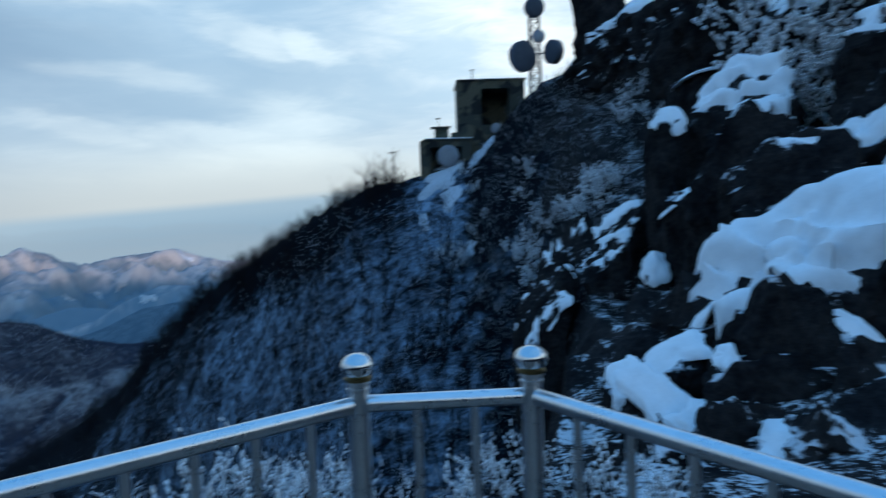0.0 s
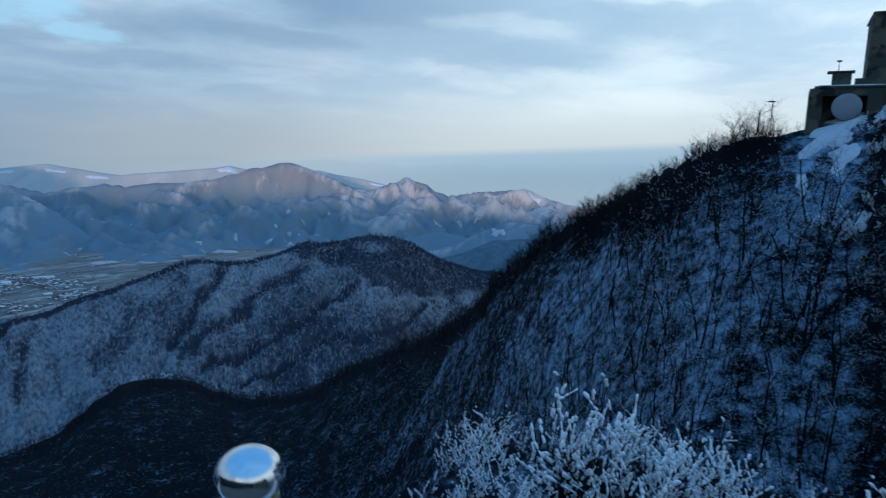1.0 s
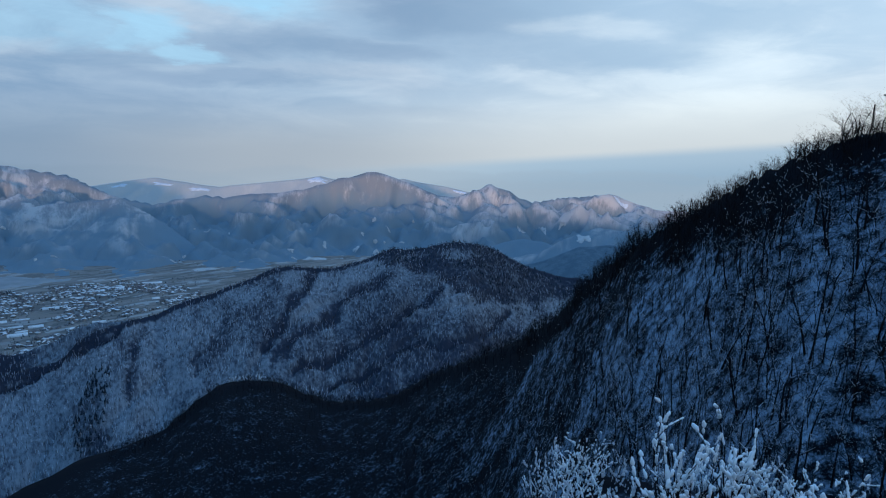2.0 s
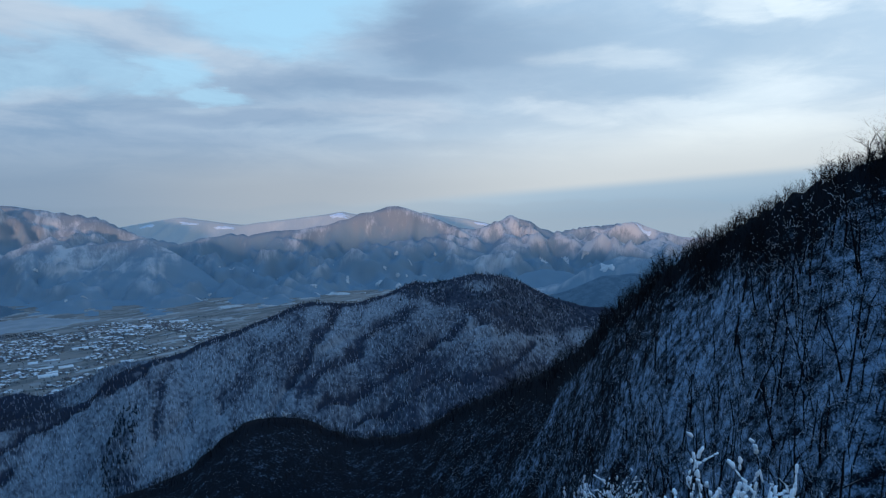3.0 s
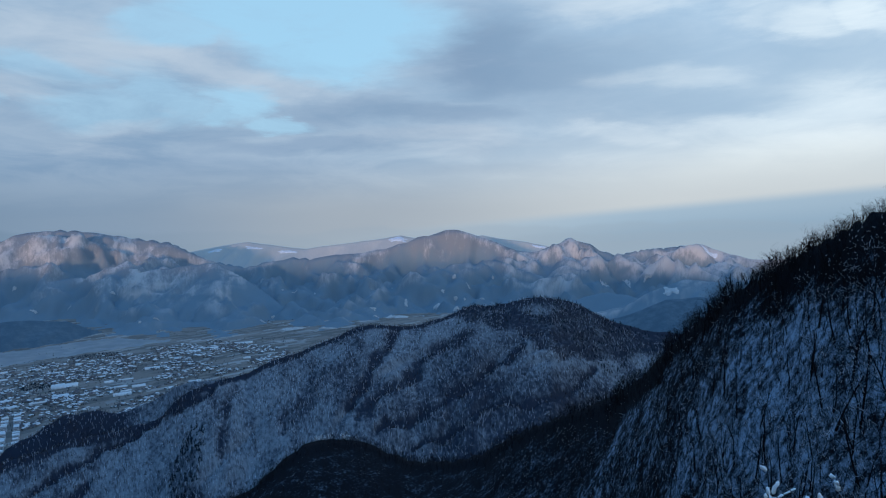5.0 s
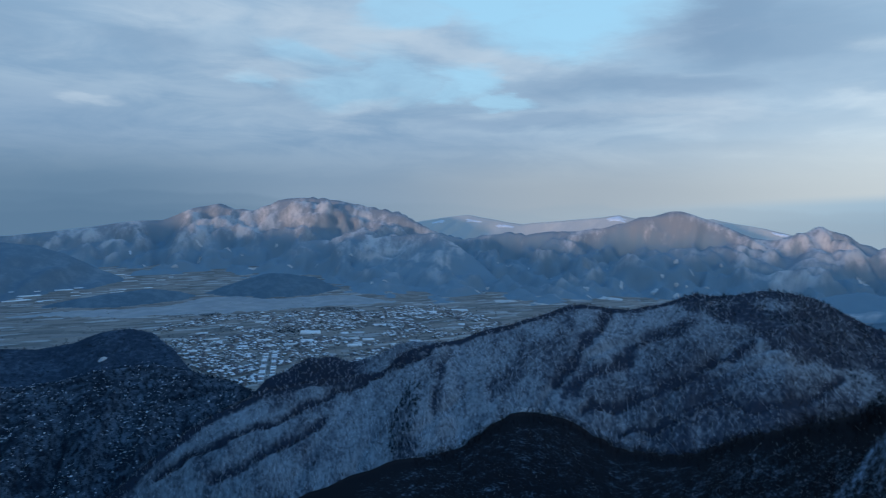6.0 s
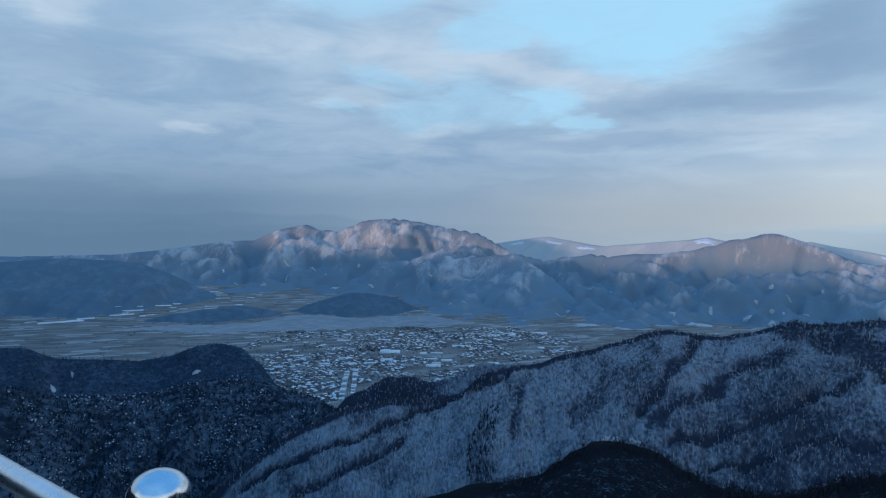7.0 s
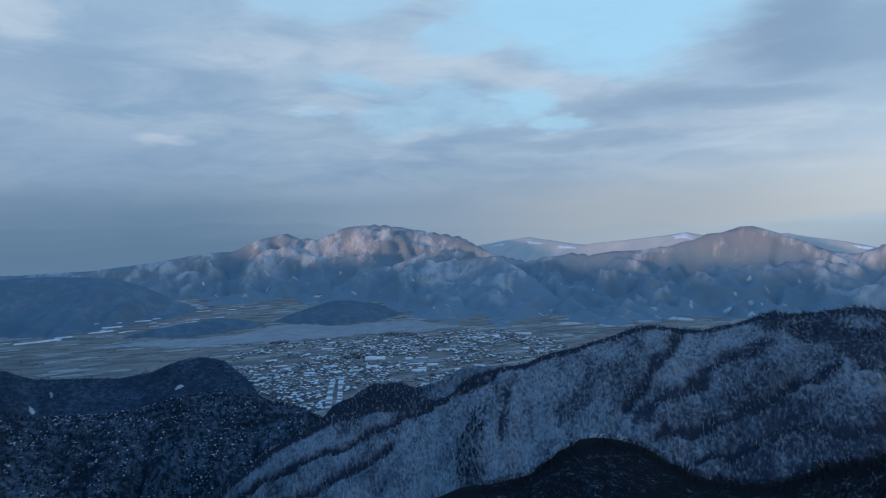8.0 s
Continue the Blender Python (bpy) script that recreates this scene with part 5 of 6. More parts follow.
def build_near_woods():
    rng = np.random.RandomState(11)
    # single trees that stand nearest, as things of their own
    kinds = [bare_tree(40 + k, 1.0, 3, 3 if k % 2 else 2, 0.10, 1.05, 1, 0.012, 1.0) for k in range(6)]
    meshes = []
    for v, f, s in kinds:
        trunk, rest = f[s == 0], f[s != 0]
        cut = []
        for faces, slots, name, mats in ((trunk, None, "bare_tree", [M_BARK]), (rest, (s[s != 0] == 1).astype(int), "crown", [M_BARK, M_ROOF])):
            used, local = np.unique(faces, return_inverse=True)
            cut.append(mesh_from(name, v[used], local.reshape(-1, 3), mats, slots, False))
        meshes.append(cut)
    az = rng.uniform(-4, 42, 280)
    at = on_slope(az, near_crest(az) * rng.uniform(0.56, 0.86, 280))
    for k in range(min(280, len(az))):
        m = meshes[k % 6]
        tree = new("bare_tree", m[0])
        tall = rng.uniform(4.5, 10.5)
        tree.location, tree.rotation_euler, tree.scale = at[k], (rng.normal(0, 0.06), rng.normal(0, 0.06), rng.uniform(0, 6.28)), (tall, tall, tall)
        tagged(tree, "bare dark tree with a little snow on its branches", "tree", "bare trees on the slope")
        new("crown", m[1]).parent = tree
    for k in range(34):
        m = meshes[(1, 3, 5)[k % 3]]
        tree = new("bare_tree", m[0])
        bear = rng.uniform(3.0, 9.5) if k < 22 else rng.uniform(9, 22)
        tall = rng.uniform(3.6, 5.8) * (1.0 if bear < 7 else 0.62)
        p = on_slope(np.array([bear]), near_crest(np.array([bear])) * rng.uniform(0.95, 1.0))[0]
        tree.location, tree.rotation_euler, tree.scale = p, (0, 0, rng.uniform(0, 6.28)), (tall * 1.25, tall * 1.25, tall)
        tagged(tree, "bushy bare tree on the ridge line against the sky", "tree", "bare trees on the ridge line")
        new("crown", m[1]).parent = tree
    # the rest of the slope's scrub
    kinds = [bare_tree(80 + k, 1.0, 2, 3, 0.22, 1.15, 1, 0.009, 0.0, 1.2) for k in range(8)] + [bare_tree(95 + k, 1.0, 1, 3, 0.45, 1.0, 2, 0.010, 0.0, 1.4) for k in range(5)]
    gone = [bare_tree(80 + k, 1.0, 1, 3, 0.0, 1.15, 1, 0.015) for k in range(6)] + [bare_tree(88 + k, 1.0, 1, 3, 0.04, 1.15, 1, 0.013) for k in range(3)]
    for lo, hi, count, some in ((-11, 24, 1600, kinds), (8, 68, 3000, gone), (34, 68, 900, gone)):
        az = rng.uniform(lo, hi, count)
        r = near_crest(az) * (0.50 + 0.52 * rng.rand(count) ** 0.9)
        if lo == -11:
            r = r * np.where(az < 12, 0.80, 0.84)
        at = on_slope(az, r)
        size = rng.uniform(0.9, 2.6, count) * np.clip(0.7 + r / 160, 0.7, 1.9)
        if lo == 34:
            size = size * 1.3
        tagged(new("scrub", scatter_mesh("scrub", some, at, rng.uniform(0, 6.28, count), size, [M_BARK, M_ROOF, M_BARK], rng)),
               "leafless dark scrub covering the snowy slope", "scrub", kind="stuff")
    # brush between the crags, flecked with snow
    kinds = [bare_tree(160 + k, 1.0, 1, 3, 0.55, 1.1, 2, 0.010, 0.0, 1.0 + 0.5 * k) for k in range(6)]
    az, r, at = sown(rng, 2100, -22, -3.5, 24, 74, ["near"], 0.8)
    size = rng.uniform(0.7, 1.9, len(az)) * np.clip(r / 45, 0.5, 1.5)
    tagged(new("crag_scrub", scatter_mesh("crag_scrub", kinds, at, rng.uniform(0, 6.28, len(az)), size, [M_BARK, M_ROOF, M_BARK], rng)),
           "leafless scrub flecked with snow between the crags", "scrub", kind="stuff")
    # slender trees between them
    kinds = [bare_tree(140 + k, 1.0, 2, 3, 0.10, 1.1, 1, 0.009) for k in range(8)]
    az = np.concatenate([rng.uniform(-2, 40, 560), rng.uniform(20, 66, 420)])
    at = on_slope(az, near_crest(az) * rng.uniform(0.55, 0.90, len(az)))
    tagged(new("slender_trees", scatter_mesh("slender_trees", kinds, at, rng.uniform(0, 6.28, len(az)), rng.uniform(3.0, 7.0, len(az)), [M_BARK, M_ROOF, M_BARK], rng)),
           "slender bare trees standing over the scrub", "trees", kind="stuff")
    # close growth along the crest
    full = [bare_tree(120 + k, 0.8, 2, 3, 0.0, 1.2, 1, 0.012) for k in range(8)]
    spare = [bare_tree(130 + k, 0.9, 1, 4, 0.0, 1.25, 1, 0.016) for k in range(8)]
    for lo, hi, count, some in ((-2, 32, 1000, full), (-2, 32, 1500, spare), (3, 17, 600, full), (32, 68, 1700, spare)):
        az = rng.uniform(lo, hi, count)
        r = near_crest(az) * (1.03 - np.interp(az, [10, 34], [0.19, 0.10]) * rng.rand(count) ** 1.5)
        low = np.where((az < 9) & (az > 2.5), 1.0, np.where(az < 2.5, 0.35, 1.0)) * (0.75 + 0.9 * np.clip(fbm(az / 1.5, r / 9, 3) + 0.35, 0, 1))
        size = rng.uniform(1.4, 3.0, count) * np.clip(0.8 + r / 200, 0.9, 2.0) * low * (0.75 if lo == 3 else 1.0) * np.interp(az, [11, 15, 27, 31], [1.0, 1.35, 1.35, 1.0])
        tagged(new("ridge_scrub", scatter_mesh("ridge_scrub", some, on_slope(az, r), rng.uniform(0, 6.28, count), size, [M_BARK, M_SNOW, M_BARK], rng)),
               "dense dark bare scrub along the ridge line", "scrub", kind="stuff")
    # low brambles where the brushwood is thickest
    kinds = [bare_tree(150 + k, 1.0, 1, 2, 0.08 if k < 3 else 0.0, 1.3, 2, 0.010) for k in range(6)]
    az = np.concatenate([rng.uniform(-8, 6, 450), rng.uniform(6, 36, 650), rng.uniform(30, 66, 600)])
    r = near_crest(az) * rng.uniform(0.5, 0.84, len(az))
    tagged(new("brambles", scatter_mesh("brambles", kinds, on_slope(az, r), rng.uniform(0, 6.28, len(az)), rng.uniform(0.9, 1.9, len(az)) * np.clip(0.7 + r / 160, 0.7, 2.0), [M_BARK, M_SNOW, M_BARK], rng)),
           "low tangled brambles flecked with snow", "scrub", kind="stuff")


build_near_woods()


def snow_blob(out, a, b, size, rng, slot=1):
    """A knobbly finger of snow lying along a twig from a to b."""
    base = len(out["v"])
    d = (b - a).normalized()
    u = d.orthogonal().normalized()
    w = d.cross(u)
    lift = Vector((0, 0, size * 0.35))
    for s, rr in ((0.12, 0.75), (0.5, 1.0), (0.85, 0.8)):
        for k in range(4):
            t = 2 * math.pi * (k + s) / 4
            out["v"].append(a.lerp(b, s) + (u * math.cos(t) + w * math.sin(t)) * size * rr * rng.uniform(0.55, 1.35) + lift)
    out["v"] += [a.copy(), b + d * size * 0.2 + lift]
    for j in range(2):
        for k in range(4):
            p, q = base + j * 4 + k, base + j * 4 + (k + 1) % 4
            out["f"] += [(p, q, q + 4), (p, q + 4, p + 4)]
    for k in range(4):
        out["f"] += [(base + 12, base + (k + 1) % 4, base + k), (base + 13, base + 8 + k, base + 8 + (k + 1) % 4)]
    out["s"] += [slot] * 24


def frosted_shrub(seed, height, stems, heavy, load=1.0):
    """A shrub whose upright twigs are loaded with snow."""
    rng = random.Random(seed)
    out = {"v": [], "f": [], "s": []}

    def grow(a, d, length, rad, level):
        for k in range(3):
            d = (d + Vector((rng.gauss(0, 1), rng.gauss(0, 1), 0.35 + rng.gauss(0, 0.4))) * 0.18).normalized()
            b = a + d * length / 3
            prism(out, a, b, rad, rad * 0.75, 3, 0)
            if rng.random() < heavy * (0.15 + 0.45 * level):
                snow_blob(out, a.lerp(b, rng.uniform(0, 0.3)), b, height * load * rng.uniform(0.007, 0.019), rng)
            if level < 2 and (level == 0 or rng.random() < 0.55):
                s = Vector((rng.gauss(0, 1), rng.gauss(0, 1), rng.uniform(0.1, 1.0))).normalized()
                grow(a.lerp(b, rng.uniform(0.4, 1)), (d + s * 0.9).normalized(), length * rng.uniform(0.4, 0.62), rad * 0.6, level + 1)
            a, rad = b, rad * 0.75
        if rng.random() < heavy:
            snow_blob(out, a, a + d * height * rng.uniform(0.03, 0.06), height * load * rng.uniform(0.010, 0.018), rng)

    for k in range(stems):
        grow(Vector((rng.gauss(0, 0.10), rng.gauss(0, 0.10), -0.1)) * height, Vector((rng.gauss(0, 0.4), rng.gauss(0, 0.4), 1)).normalized(), height * 0.66, height * 0.011, 0)
    return np.array([tuple(v) for v in out["v"]]), np.array(out["f"]), np.array(out["s"])


def crag_distance(az, el):
    """How far off the ground rises to an elevation at a bearing."""
    r = np.arange(8.0, 90.0, 0.25)
    z = ground_height(np.full(len(r), az), r)[0]
    seen = np.nonzero(z > EYE_Z + r * math.tan(radians(el)))[0]
    return float(r[seen[0]]) if len(seen) else 60.0


def build_frost():
    rng = random.Random(5)
    kinds = []
    for k in range(10):
        v, f, s = frosted_shrub(300 + k, 1.0, 7 if k < 3 else 5, 0.80) if k < 6 else frosted_shrub(300 + k, 1.0, 4, 0.75, 2.4)
        cut = []
        for slot, name, mat in ((0, "snowy_shrub", M_BARK), (1, "snow_load", M_SNOW)):
            faces = f[s == slot]
            used, local = np.unique(faces, return_inverse=True)
            cut.append(mesh_from(name, v[used], local.reshape(-1, 3), [mat], None, slot == 1))
        kinds.append(cut)
    places = []
    # the tall bush that stands clear of the rail
    for az, r, tall in ((15.5, 6.1, 1.5), (18.6, 6.3, 1.3), (10.8, 6.2, 1.15), (7.6, 6.0, 0.95), (4.6, 6.3, 1.05), (1.6, 6.1, 0.9), (13.0, 5.7, 0.95)):
        places.append((az, r, tall))
    for k in range(34):
        az = rng.uniform(-30, 30)
        places.append((az, rng.uniform(5.4, 7.4), rng.uniform(0.45, 0.75) if az > 20 else rng.uniform(0.5, 1.05)))
    for k in range(40):
        places.append((rng.uniform(-38, -27), 30.4 + rng.uniform(-0.6, 0.6), rng.uniform(1.8, 3.2)))
    for k in range(7):
        places.append((rng.uniform(55.0, 57.8), rng.uniform(346, 350), rng.uniform(3.0, 4.6)))
    for az, el in ((-1.0, -4.2), (-2.2, -4.0), (-3.2, -4.6), (-1.8, -5.2)):
        places.append((az, crag_distance(az, el) - 0.5, 2.2))
    # shrubs clinging to the crag
    for lo, hi, el0, el1, count in ((-17.5, -9.5, -0.5, 3.0, 24), (-21, -17, 6.5, 11.5, 14), (-10.6, -7.4, -6.5, -2.2, 10), (-10, -2.5, -3, 6, 10)):
        for k in range(count):
            az, el = rng.uniform(lo, hi), rng.uniform(el0, el1)
            if lo == -17.5:                           # they follow the edge of the outcrop up the slope
                el += (-12.5 - az) * 0.55 - 2.6
            tall = rng.uniform(2.0, 3.0) if lo == -10.6 else rng.uniform(1.3, 2.4) if el > -5 else rng.uniform(1.1, 2.0)
            places.append((az, crag_distance(az, el) - (1.0 if lo == -10.6 else 0.0), tall))
    for k, (az, r, tall) in enumerate(places):
        d = bearing(az)
        p = Vector((PIVOT[0] + d.x * r, PIVOT[1] + d.y * r, 0))
        p.z = ground_at(p) if not 29 < r < 31.2 or az > -25 else EYE_Z + r * math.tan(radians(rng.uniform(5, 16)))
        kind = kinds[k % 6] if r < 15 else kinds[6 + k % 4]
        bush = new("snowy_shrub", kind[0])
        bush.location, bush.rotation_euler, bush.scale = p, (0, 0, rng.uniform(0, 6.28)), (tall * 1.1, tall * 1.1, tall)
        tagged(bush, "leafless shrub with every twig loaded with snow", "shrub", "snowy shrubs below the railing")
        load = new("snow_load", kind[1])
        load.parent, load["label"], load["kind"] = bush, "clinging snow", "stuff"


build_frost()


def build_low_twigs():
    """Low shrubs whose twig ends carry small clumps of snow, over the slope below the deck."""
    rng = np.random.RandomState(17)
    kinds = [frosted_shrub(340 + k, 1.0, 1, 0.55, 1.3) for k in range(6)]
    az = np.concatenate([rng.uniform(-8, 46, 170), rng.uniform(-6, 30, 230)])
    r = np.concatenate([rng.uniform(5.3, 7.4, 170), near_crest(az[170:]) * rng.uniform(0.5, 0.74, 230)])
    size = np.where(r < 8, rng.uniform(0.35, 0.75, len(az)), rng.uniform(0.9, 2.0, len(az)))
    tagged(new("snow_tipped_scrub", scatter_mesh("snow_tipped_scrub", kinds, on_slope(az, r), rng.uniform(0, 6.28, len(az)), size, [M_BARK, M_ROOF], rng)),
           "low leafless scrub tipped with small clumps of snow", "scrub", kind="stuff")


build_low_twigs()


def build_far_woods():
    rng = np.random.RandomState(23)
    thin = [pole_tree(200 + k, 1, 0.050) for k in range(8)]
    thin = [(v, f, np.full(len(f), 1)) if k < 4 else (v, f, s) for k, (v, f, s) in enumerate(thin)]
    bushy = [pole_tree(210 + k, 6, 0.055) for k in range(8)]

    def in_ravine(a, d, g):
        return g.rand(len(a)) < np.clip(ravine_growth(a, d) ** 1.4, 0.015, 0.6)

    az, r, at = sown(rng, 42000, 24, 96, 620, 1290, ["mid", "bump"], 0.8, lambda a, d, g: fbm(a / 1.2, d / 60, 3) > -0.25)
    tagged(new("hill_trees", scatter_mesh("hill_trees", thin, at, rng.uniform(0, 6.28, len(az)), rng.uniform(3.2, 5.8, len(az)), [M_GREYBARK, M_ROOF, M_GREYBARK], rng)),
           "bare grey woods on the snow-dusted ridge", "woods", kind="stuff")
    az, r, at = sown(rng, 42000, 24, 96, 620, 1290, ["mid", "bump"], 0.8, in_ravine)
    tagged(new("ravine_trees", scatter_mesh("ravine_trees", bushy, at, rng.uniform(0, 6.28, len(az)), rng.uniform(3.0, 5.0, len(az)), [M_GREYBARK, M_SNOW, M_GREYBARK], rng)),
           "dark bare woods filling the ravines and the ridge line", "woods", kind="stuff")
    pines = [conifer(260 + k, 1.0, 2, 4) for k in range(6)]
    az, r, at = sown(rng, 18000, 78, 108, 760, 1700, ["wood", "knob"], 0.9, lambda a, d, g: (d < 1300) | (g.rand(len(a)) < 0.3))
    a2, r2, at2 = sown(rng, 400, 67.0, 70.6, 690, 880, ["mid"], 1.0, lambda a, d, g: ((a - 68.8 + (d - 780) * 0.012) / 1.3) ** 2 + ((d - 780) / 75) ** 2 < 1)
    a3, r3, at3 = sown(rng, 1100, 26, 45, 1080, 1330, ["mid"], 1.0, lambda a, d, g: fbm(a / 3, d / 200, 3) > -0.1)
    a5, r5, at5 = sown(rng, 3000, 58, 106, 1400, 2900, ["floor"], 1.0, lambda a, d, g: fbm(a / 2.0, d / 130, 3) > 0.20)
    a6, r6, at6 = sown(rng, 3000, 60, 91, 1380, 2350, ["floor"], 1.0, lambda a, d, g: fbm(a / 0.8, d / 60, 2) > 0.05)
    groves = [(79.4, 1931, 1.3, 50), (86.1, 2260, 0.9, 40), (75.3, 2300, 2.0, 40)]
    a7, r7, at7 = sown(rng, 9000, 72, 88, 1860, 2360, ["floor"], 1.0,
                       lambda a, d, g: np.minimum.reduce([((a - p) / u) ** 2 + ((d - q) / v) ** 2 for p, q, u, v in groves]) < 1)
    at = np.concatenate([at, at2, at3, at5, at6, at7])
    tagged(new("pine_woods", scatter_mesh("pine_woods", pines, at, rng.uniform(0, 6.28, len(at)), rng.uniform(3.4, 7, len(at)), [M_PINE, M_ROOF, M_BARK], rng)),
           "dark evergreen woods flecked with snow", "woods", kind="stuff")
    # treetops and small clearings that hold more snow
    caps = []
    for k in range(5):
        out = {"v": [], "f": [], "s": []}
        pick = random.Random(280 + k)
        snow_blob(out, Vector((0, 0, 0.0)), Vector((pick.uniform(-0.5, 0.5), pick.uniform(-0.5, 0.5), 0.5)), pick.uniform(0.30, 0.45), pick)
        caps.append((np.array([tuple(v) for v in out["v"]]), np.array(out["f"]), np.zeros(len(out["f"]), int)))
    az, r, at = sown(rng, 5200, 78, 108, 640, 1290, ["wood"], 0.8, lambda a, d, g: fbm(a / 1.5, d / 45, 3) + g.rand(len(a)) * 0.5 > 0.25)
    at = at + np.array([0, 0, 3.6])
    size = rng.uniform(0.8, 2.3, len(at)) * np.where(rng.rand(len(at)) < 0.12, 1.7, 1.0)
    tagged(new("snowy_treetops", scatter_mesh("snowy_treetops", caps, at, rng.uniform(0, 6.28, len(at)), size, [M_SNOW], rng)),
           "snow clinging to the tops of the dark woods", "snow", kind="stuff")


build_far_woods()


# ---------------------------------------------------------------- town in the valley
def house_bm(w, d, h, roof):
    """Walls and a hipped or gabled roof of one house, as two meshes."""
    wall = box_bm((w, d, h), (0, 0, h / 2))
    top = bmesh.new()
    a, b = w / 2 + 0.5, d / 2 + 0.5
    low = [top.verts.new((x, y, h + 0.02)) for x, y in ((-a, -b), (a, -b), (a, b), (-a, b))]
    ridge = [top.verts.new((x, 0, h + roof)) for x in (-a * 0.7, a * 0.7)]
    for f in ((low[0], low[1], ridge[1], ridge[0]), (low[2], low[3], ridge[0], ridge[1]), (low[1], low[2], ridge[1]), (low[3], low[0], ridge[0]), low[::-1]):
        top.faces.new(f)
    return wall, top


def in_town(az, r):
    el = np.degrees(np.arctan2(FLOOR - EYE_Z, r))
    lo = np.interp(az, [60, 66, 74, 79, 82.5, 86, 89], [-11.6, -12.6, -15.2, -15.6, -16.6, -15.2, -13.6])
    hi = np.interp(az, [60, 66, 72, 79, 85, 88, 91], [-10.9, -9.6, -9.8, -10.1, -10.2, -10.4, -11.2])
    return (el > lo) & (el < hi) & (az > 60) & (az < 91)


def build_town():
    rng = np.random.RandomState(31)
    meshes = []
    for k in range(8):
        w, d = rng.uniform(7, 13), rng.uniform(5.5, 8.5)
        wall, top = house_bm(w, d, rng.uniform(3.0, 6.5), rng.uniform(0.8, 2.4))
        pair = []
        for bm, name, mat in ((wall, "house", M_WALL), (top, "roof", M_TOWN_ROOF if k % 3 else M_ROOF_BARE)):
            me = bpy.data.meshes.new(name)
            bm.normal_update()
            bm.to_mesh(me)
            bm.free()
            me.materials.append(mat)
            pair.append(me)
        meshes.append(pair)
    az, r = rng.uniform(60, 91, 24000), 1360 + 1000 * rng.rand(24000) ** 0.9
    z, which = ground_height(az, r)
    x, y = PIVOT[0] - np.sin(np.radians(az)) * r, PIVOT[1] + np.cos(np.radians(az)) * r
    # streets leave a rough grid free
    turn = radians(24)
    u, v = x * math.cos(turn) + y * math.sin(turn), -x * math.sin(turn) + y * math.cos(turn)
    free = ((u % 62) > 9) & ((v % 88) > 10) & (np.abs(u % 496 - 240) > 12) & (fbm(x / 90, y / 90, 3) > -0.12) & ~((np.abs(az - 81.4) < 0.75) & (r < 1640))
    ok = in_town(az, r) & (which == ORDER.index("floor")) & free
    at = np.stack([x, y, z], -1)[ok][:5200]
    order = np.argsort(np.hypot(at[:, 0], at[:, 1]))
    at = at[order]
    head = turn + np.where(rng.rand(len(at)) < 0.5, 0, math.pi / 2) + rng.normal(0, 0.08, len(at))
    for k in range(min(270, len(at))):
        m = meshes[k % 8]
        house = new("house", m[0])
        house.location, house.rotation_euler = at[k], (0, 0, head[k])
        tagged(house, "small pale town house under a snowy roof" if (k % 8) % 3 else "small pale town house under a bare dark roof", "house", "houses of the valley town")
        new("roof", m[1]).parent = house
    rest = at[270:]
    kinds = []
    for a, b in meshes:
        va, vb = [np.array([tuple(v.co) for v in me.vertices]) for me in (a, b)]
        fa, fb = [], []
        for me, out, off in ((a, fa, 0), (b, fb, len(va))):
            for p in me.polygons:
                i = [q + off for q in p.vertices]
                out += [(i[0], i[j], i[j + 1]) for j in range(1, len(i) - 1)]
        bare = b.materials[0] is M_ROOF_BARE
        kinds.append((np.concatenate([va, vb]), np.array(fa + fb), np.array([0] * len(fa) + [2 if bare else 1] * len(fb))))
    tagged(new("houses", scatter_mesh("houses", kinds, rest, head[270:], np.clip(np.exp(rng.normal(-0.58, 0.36, len(rest))), 0.3, 1.5), [M_WALL, M_TOWN_ROOF, M_ROOF_BARE], rng)),
           "packed houses of the valley town under snowy roofs", "houses", kind="stuff")


build_town()


def build_blocks():
    """White blocks of flats on both sides of the main street."""
    rng = random.Random(41)
    for side, shift in ((1, 0.0), (-1, 6.0)):
        for k in range(10):
            r = 1372 + k * 27 + shift
            a = 81.45 - k * 0.045 + side * (0.50 - 0.012 * k)
            d = bearing(a)
            p = Vector((PIVOT[0] + d.x * r, PIVOT[1] + d.y * r, 0))
            p.z = ground_at(p) - 0.3
            w, deep, h = rng.uniform(9, 14), rng.uniform(9, 13), rng.uniform(7, 13)
            block = part("apartment_block", box_bm((w, deep, h), (0, 0, h / 2)), M_PALE_WALL)
            block.location, block.rotation_euler = p, (0, 0, radians(a + rng.uniform(-4, 4)))
            tagged(block, "white block of flats with a snowy roof on the main street", "building", "blocks along the main street")
            part("roof", box_bm((w + 0.6, deep + 0.6, 0.5), (0, 0, h + 0.25), 0.1), M_TOWN_ROOF, block, "snow-covered flat roof")
            for floor in range(int(h // 3)):
                part("window_band", box_bm((w * 0.8, 0.12, 1.0), (0, -deep / 2 - 0.03, floor * 3 + 1.8)), M_ROOF_BARE, block, "dark row of windows")


build_blocks()


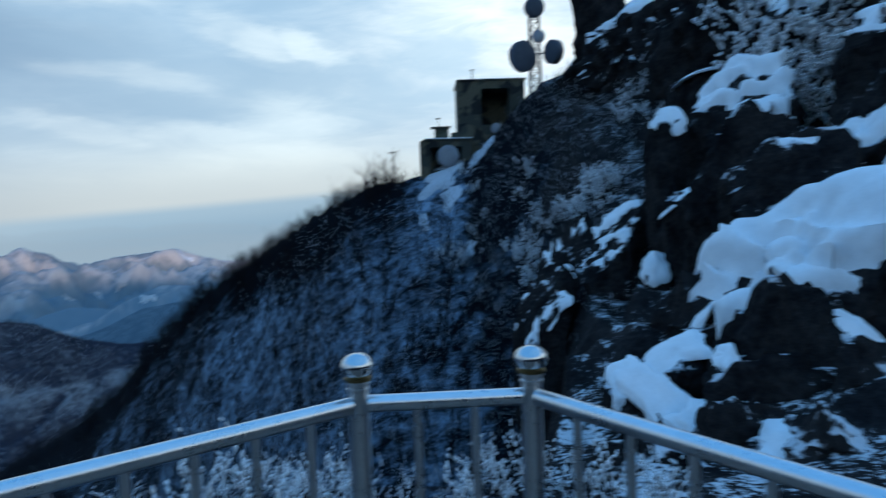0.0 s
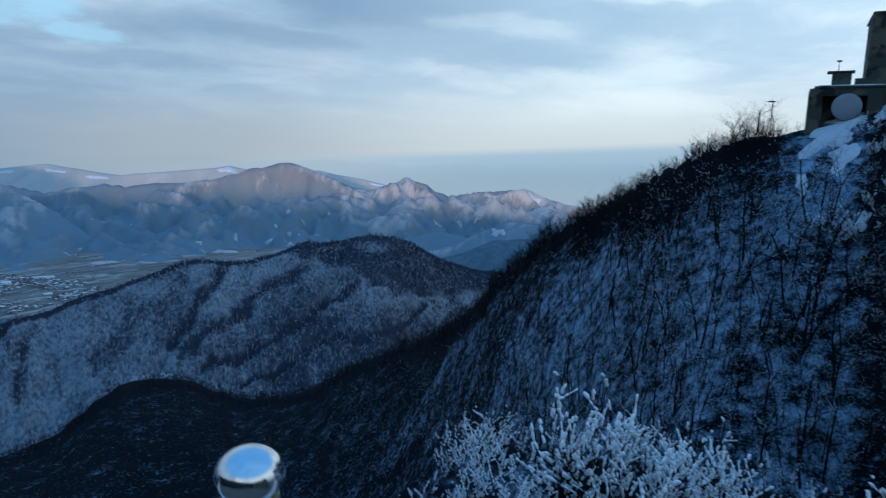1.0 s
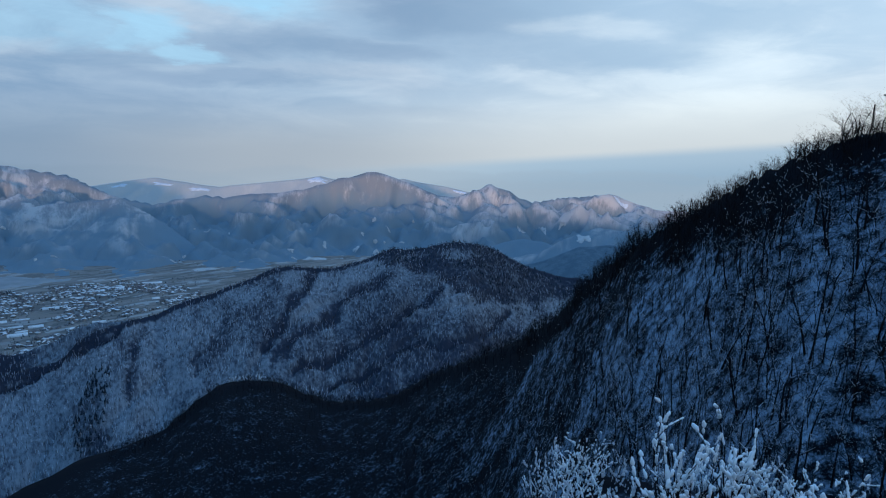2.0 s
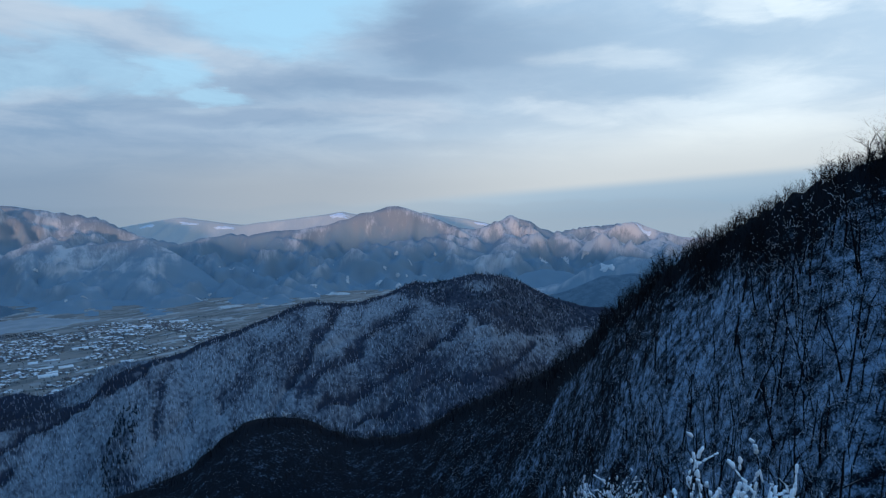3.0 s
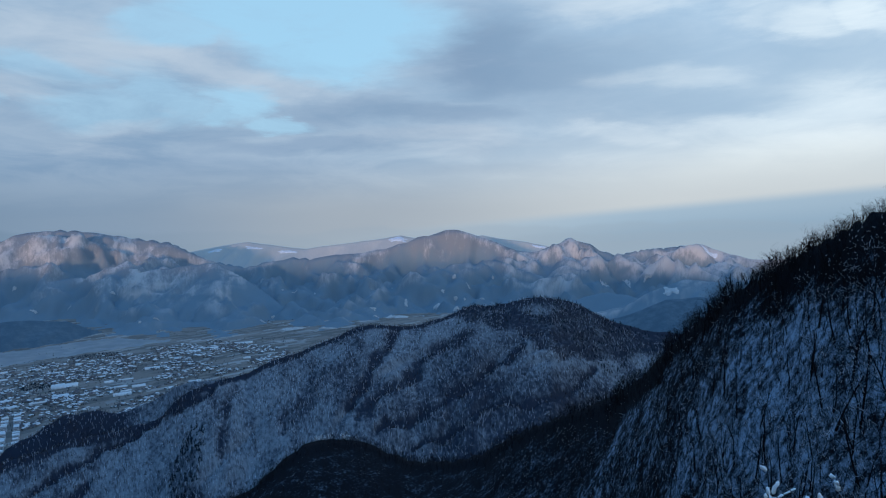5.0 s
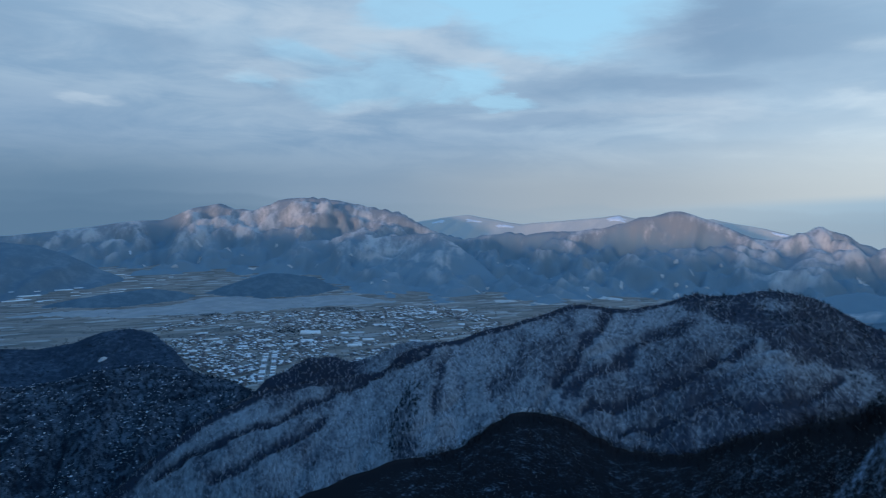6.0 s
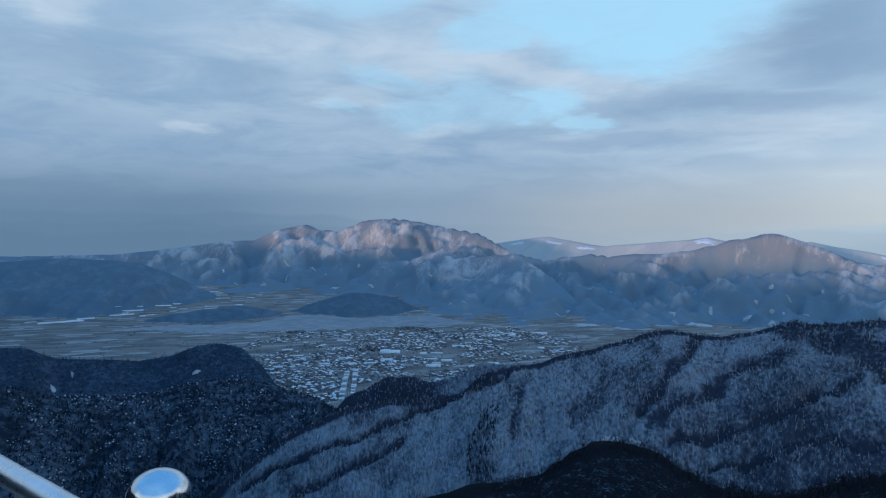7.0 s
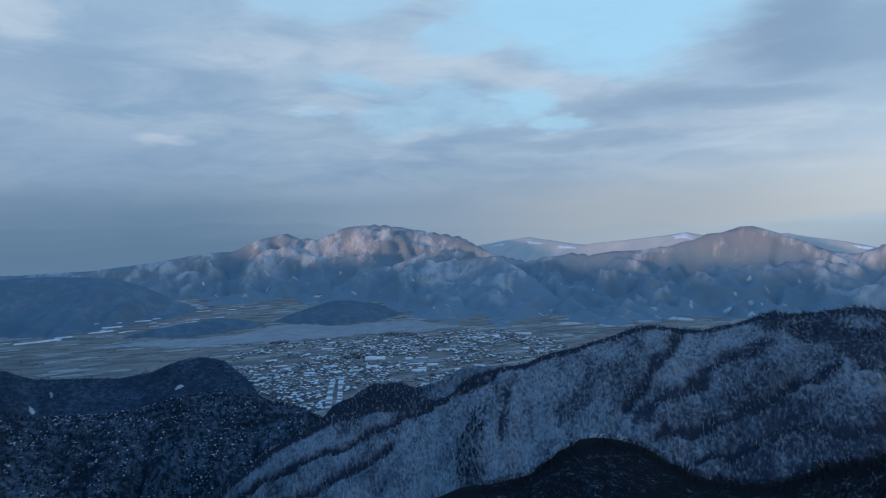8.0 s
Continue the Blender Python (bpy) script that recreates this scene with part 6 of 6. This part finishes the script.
def build_greenhouses():
    rng = random.Random(9)
    rows = [(rng.uniform(61, 90), rng.uniform(-13.2, -10.2), rng.uniform(18, 46), rng.uniform(7, 15)) for k in range(46)]
    rows = [q for q in rows if in_town(np.array([q[0]]), np.array([400 / math.tan(radians(-q[1]))]))[0]]
    rows += [(rng.uniform(89, 107), rng.uniform(-8.3, -6.0), rng.uniform(20, 75), rng.uniform(5, 9)) for k in range(44)]
    for az, el, length, width in (*rows, (104.4, -8.25, 150, 16), (102.7, -8.1, 60, 14), (100.1, -7.95, 90, 12), (99.3, -7.65, 80, 14), (97.2, -7.35, 90, 12), (95.8, -7.25, 50, 12),
                                  (66.5, -10.2, 46, 16), (71.0, -11.4, 52, 18), (77.5, -12.0, 60, 24), (63.8, -10.0, 60, 14), (73.5, -13.2, 40, 18)):
        r = (EYE_Z - FLOOR) / math.tan(radians(-el))
        d = bearing(az)
        bm = bmesh.new()
        rows = []
        for x in (-length / 2, 0, length / 2):
            rows.append([bm.verts.new((x, math.cos(t) * width / 2, math.sin(t) * width * 0.35)) for t in (math.pi * q / 8 for q in range(9))])
        for a, b in zip(rows, rows[1:]):
            for q in range(8):
                bm.faces.new((a[q], b[q], b[q + 1], a[q + 1]))
        bm.faces.new(rows[0])
        bm.faces.new(rows[2][::-1])
        p = Vector((PIVOT[0] + d.x * r, PIVOT[1] + d.y * r, 0))
        p.z = ground_at(p) - 0.3
        if p.z > FLOOR + 25:                      # no hall stands on a hillside
            bm.free()
            continue
        hall = part("greenhouse", bm, M_TOWN_ROOF)
        hall.location, hall.rotation_euler = p, (0, 0, radians(az + rng.uniform(-6, 10)))
        tagged(hall, "long low arched hall white with snow in the fields", "greenhouse", "long halls in the valley")


build_greenhouses()


# ---------------------------------------------------------------- open snow on slopes and clearings
def snow_patch(az, r, half_az, half_r, seed, lift, label):
    """An uneven sheet of snow that follows the ground, thickest in its middle."""
    rings, sides = 8, 64
    edge = 0.75 + 0.5 * fbm(np.cos(np.arange(sides) * 2 * math.pi / sides) * 1.3 + seed, np.sin(np.arange(sides) * 2 * math.pi / sides) * 1.3, 4) * 1.6
    a, d, t = [az], [r], [0.0]
    for k in range(1, rings + 1):
        for q in range(sides):
            w = 2 * math.pi * q / sides
            a.append(az + half_az * edge[q] * math.cos(w) * k / rings)
            d.append(r + half_r * edge[q] * math.sin(w) * k / rings)
            t.append(k / rings)
    a, d, t = np.array(a), np.array(d), np.array(t)
    verts = on_slope(a, d)
    verts[:, 2] += lift * (1.0 - 1.35 * t ** 3)
    tris = [(0, 1 + q, 1 + (q + 1) % sides) for q in range(sides)]
    for k in range(rings - 1):
        for q in range(sides):
            p, n = 1 + k * sides + q, 1 + k * sides + (q + 1) % sides
            tris += [(p, p + sides, n + sides), (p, n + sides, n)]
    ob = new("snow_patch", mesh_from("snow_patch", verts, np.array(tris), [M_OPEN_SNOW if 200 < r < 4000 else M_ROOF]))
    return tagged(ob, label, "snow", "open snow patches", "structure")


def distance_at(az, el, near, far):
    """How far off the ground between two distances first rises to an elevation at a bearing."""
    r = np.linspace(near, far, 400)
    z = ground_height(np.full(400, float(az)), r)[0]
    seen = np.nonzero(z > EYE_Z + r * math.tan(radians(el)))[0]
    return float(r[seen[0]]) if len(seen) else far


for k, (az, r, ha, hr) in enumerate(((-0.5, 73.0, 2.5, 3.4), (-1.6, 69.5, 1.2, 2.2), (0.8, 67.0, 0.6, 1.6), (-3.2, 62, 1.0, 1.4), (-4.6, 74, 1.6, 1.6))):
    snow_patch(az, r, ha, hr, 50 + k, 0.4 if k == 0 else 0.25, "open patch of smooth snow on the steep slope")
clearings = random.Random(77)
for k in range(34):
    az = clearings.uniform(40, 80) if k < 24 else clearings.uniform(80, 98)
    el = clearings.uniform(-8.8, -5.0) if k < 24 else clearings.uniform(-6.4, -4)
    r = distance_at(az, el, 2450, 4300)
    snow_patch(az, r, clearings.uniform(0.10, 0.38), clearings.uniform(4, 11), 90 + k, 4.0, "snow-covered clearing among the woods at the mountain's foot")
# larger open snow: bearing, elevation, half width and half height in degrees
for k, (az, el, ha, he) in enumerate(((52.3, -7.6, 0.6, 0.35), (49.2, -7.3, 0.3, 0.4), (46.4, -7.6, 0.5, 0.3), (44.6, -7.9, 0.5, 0.2), (50.0, -8.5, 1.4, 0.12), (25.5, -6.4, 0.9, 0.55), (31.1, -5.8, 0.5, 0.6),
                                      (29.4, -5.7, 0.7, 0.4), (59.6, -9.1, 1.6, 0.12), (56.6, -9.4, 1.2, 0.12), (62.5, -1.8, 1.0, 0.10), (59.7, -2.2, 1.3, 0.10), (65.9, -1.9, 0.7, 0.08),
                                      (49.9, -1.4, 1.3, 0.25), (36.9, -2.4, 0.8, 0.15), (27.5, -5.2, 0.6, 0.2), (22.5, -3.0, 0.9, 0.25))):
    lo, hi = distance_at(az, el - he, 2450, 4850), distance_at(az, el + he, 2450, 4850)
    snow_patch(az, (lo + hi) / 2, ha, max(8.0, min(120.0, (hi - lo) / 2)), 140 + k, 6.0, "open snow field on the mountain's flank")
for k, (az, el, ha, hr) in enumerate(((103.7, -12.4, 0.16, 16), (105.0, -13.4, 0.22, 16), (94.4, -13.0, 0.40, 10))):
    snow_patch(az, distance_at(az, el, 1000, 1700), ha, hr, 170 + k, 2.5, "snowy yard of a farm among the wooded hills")
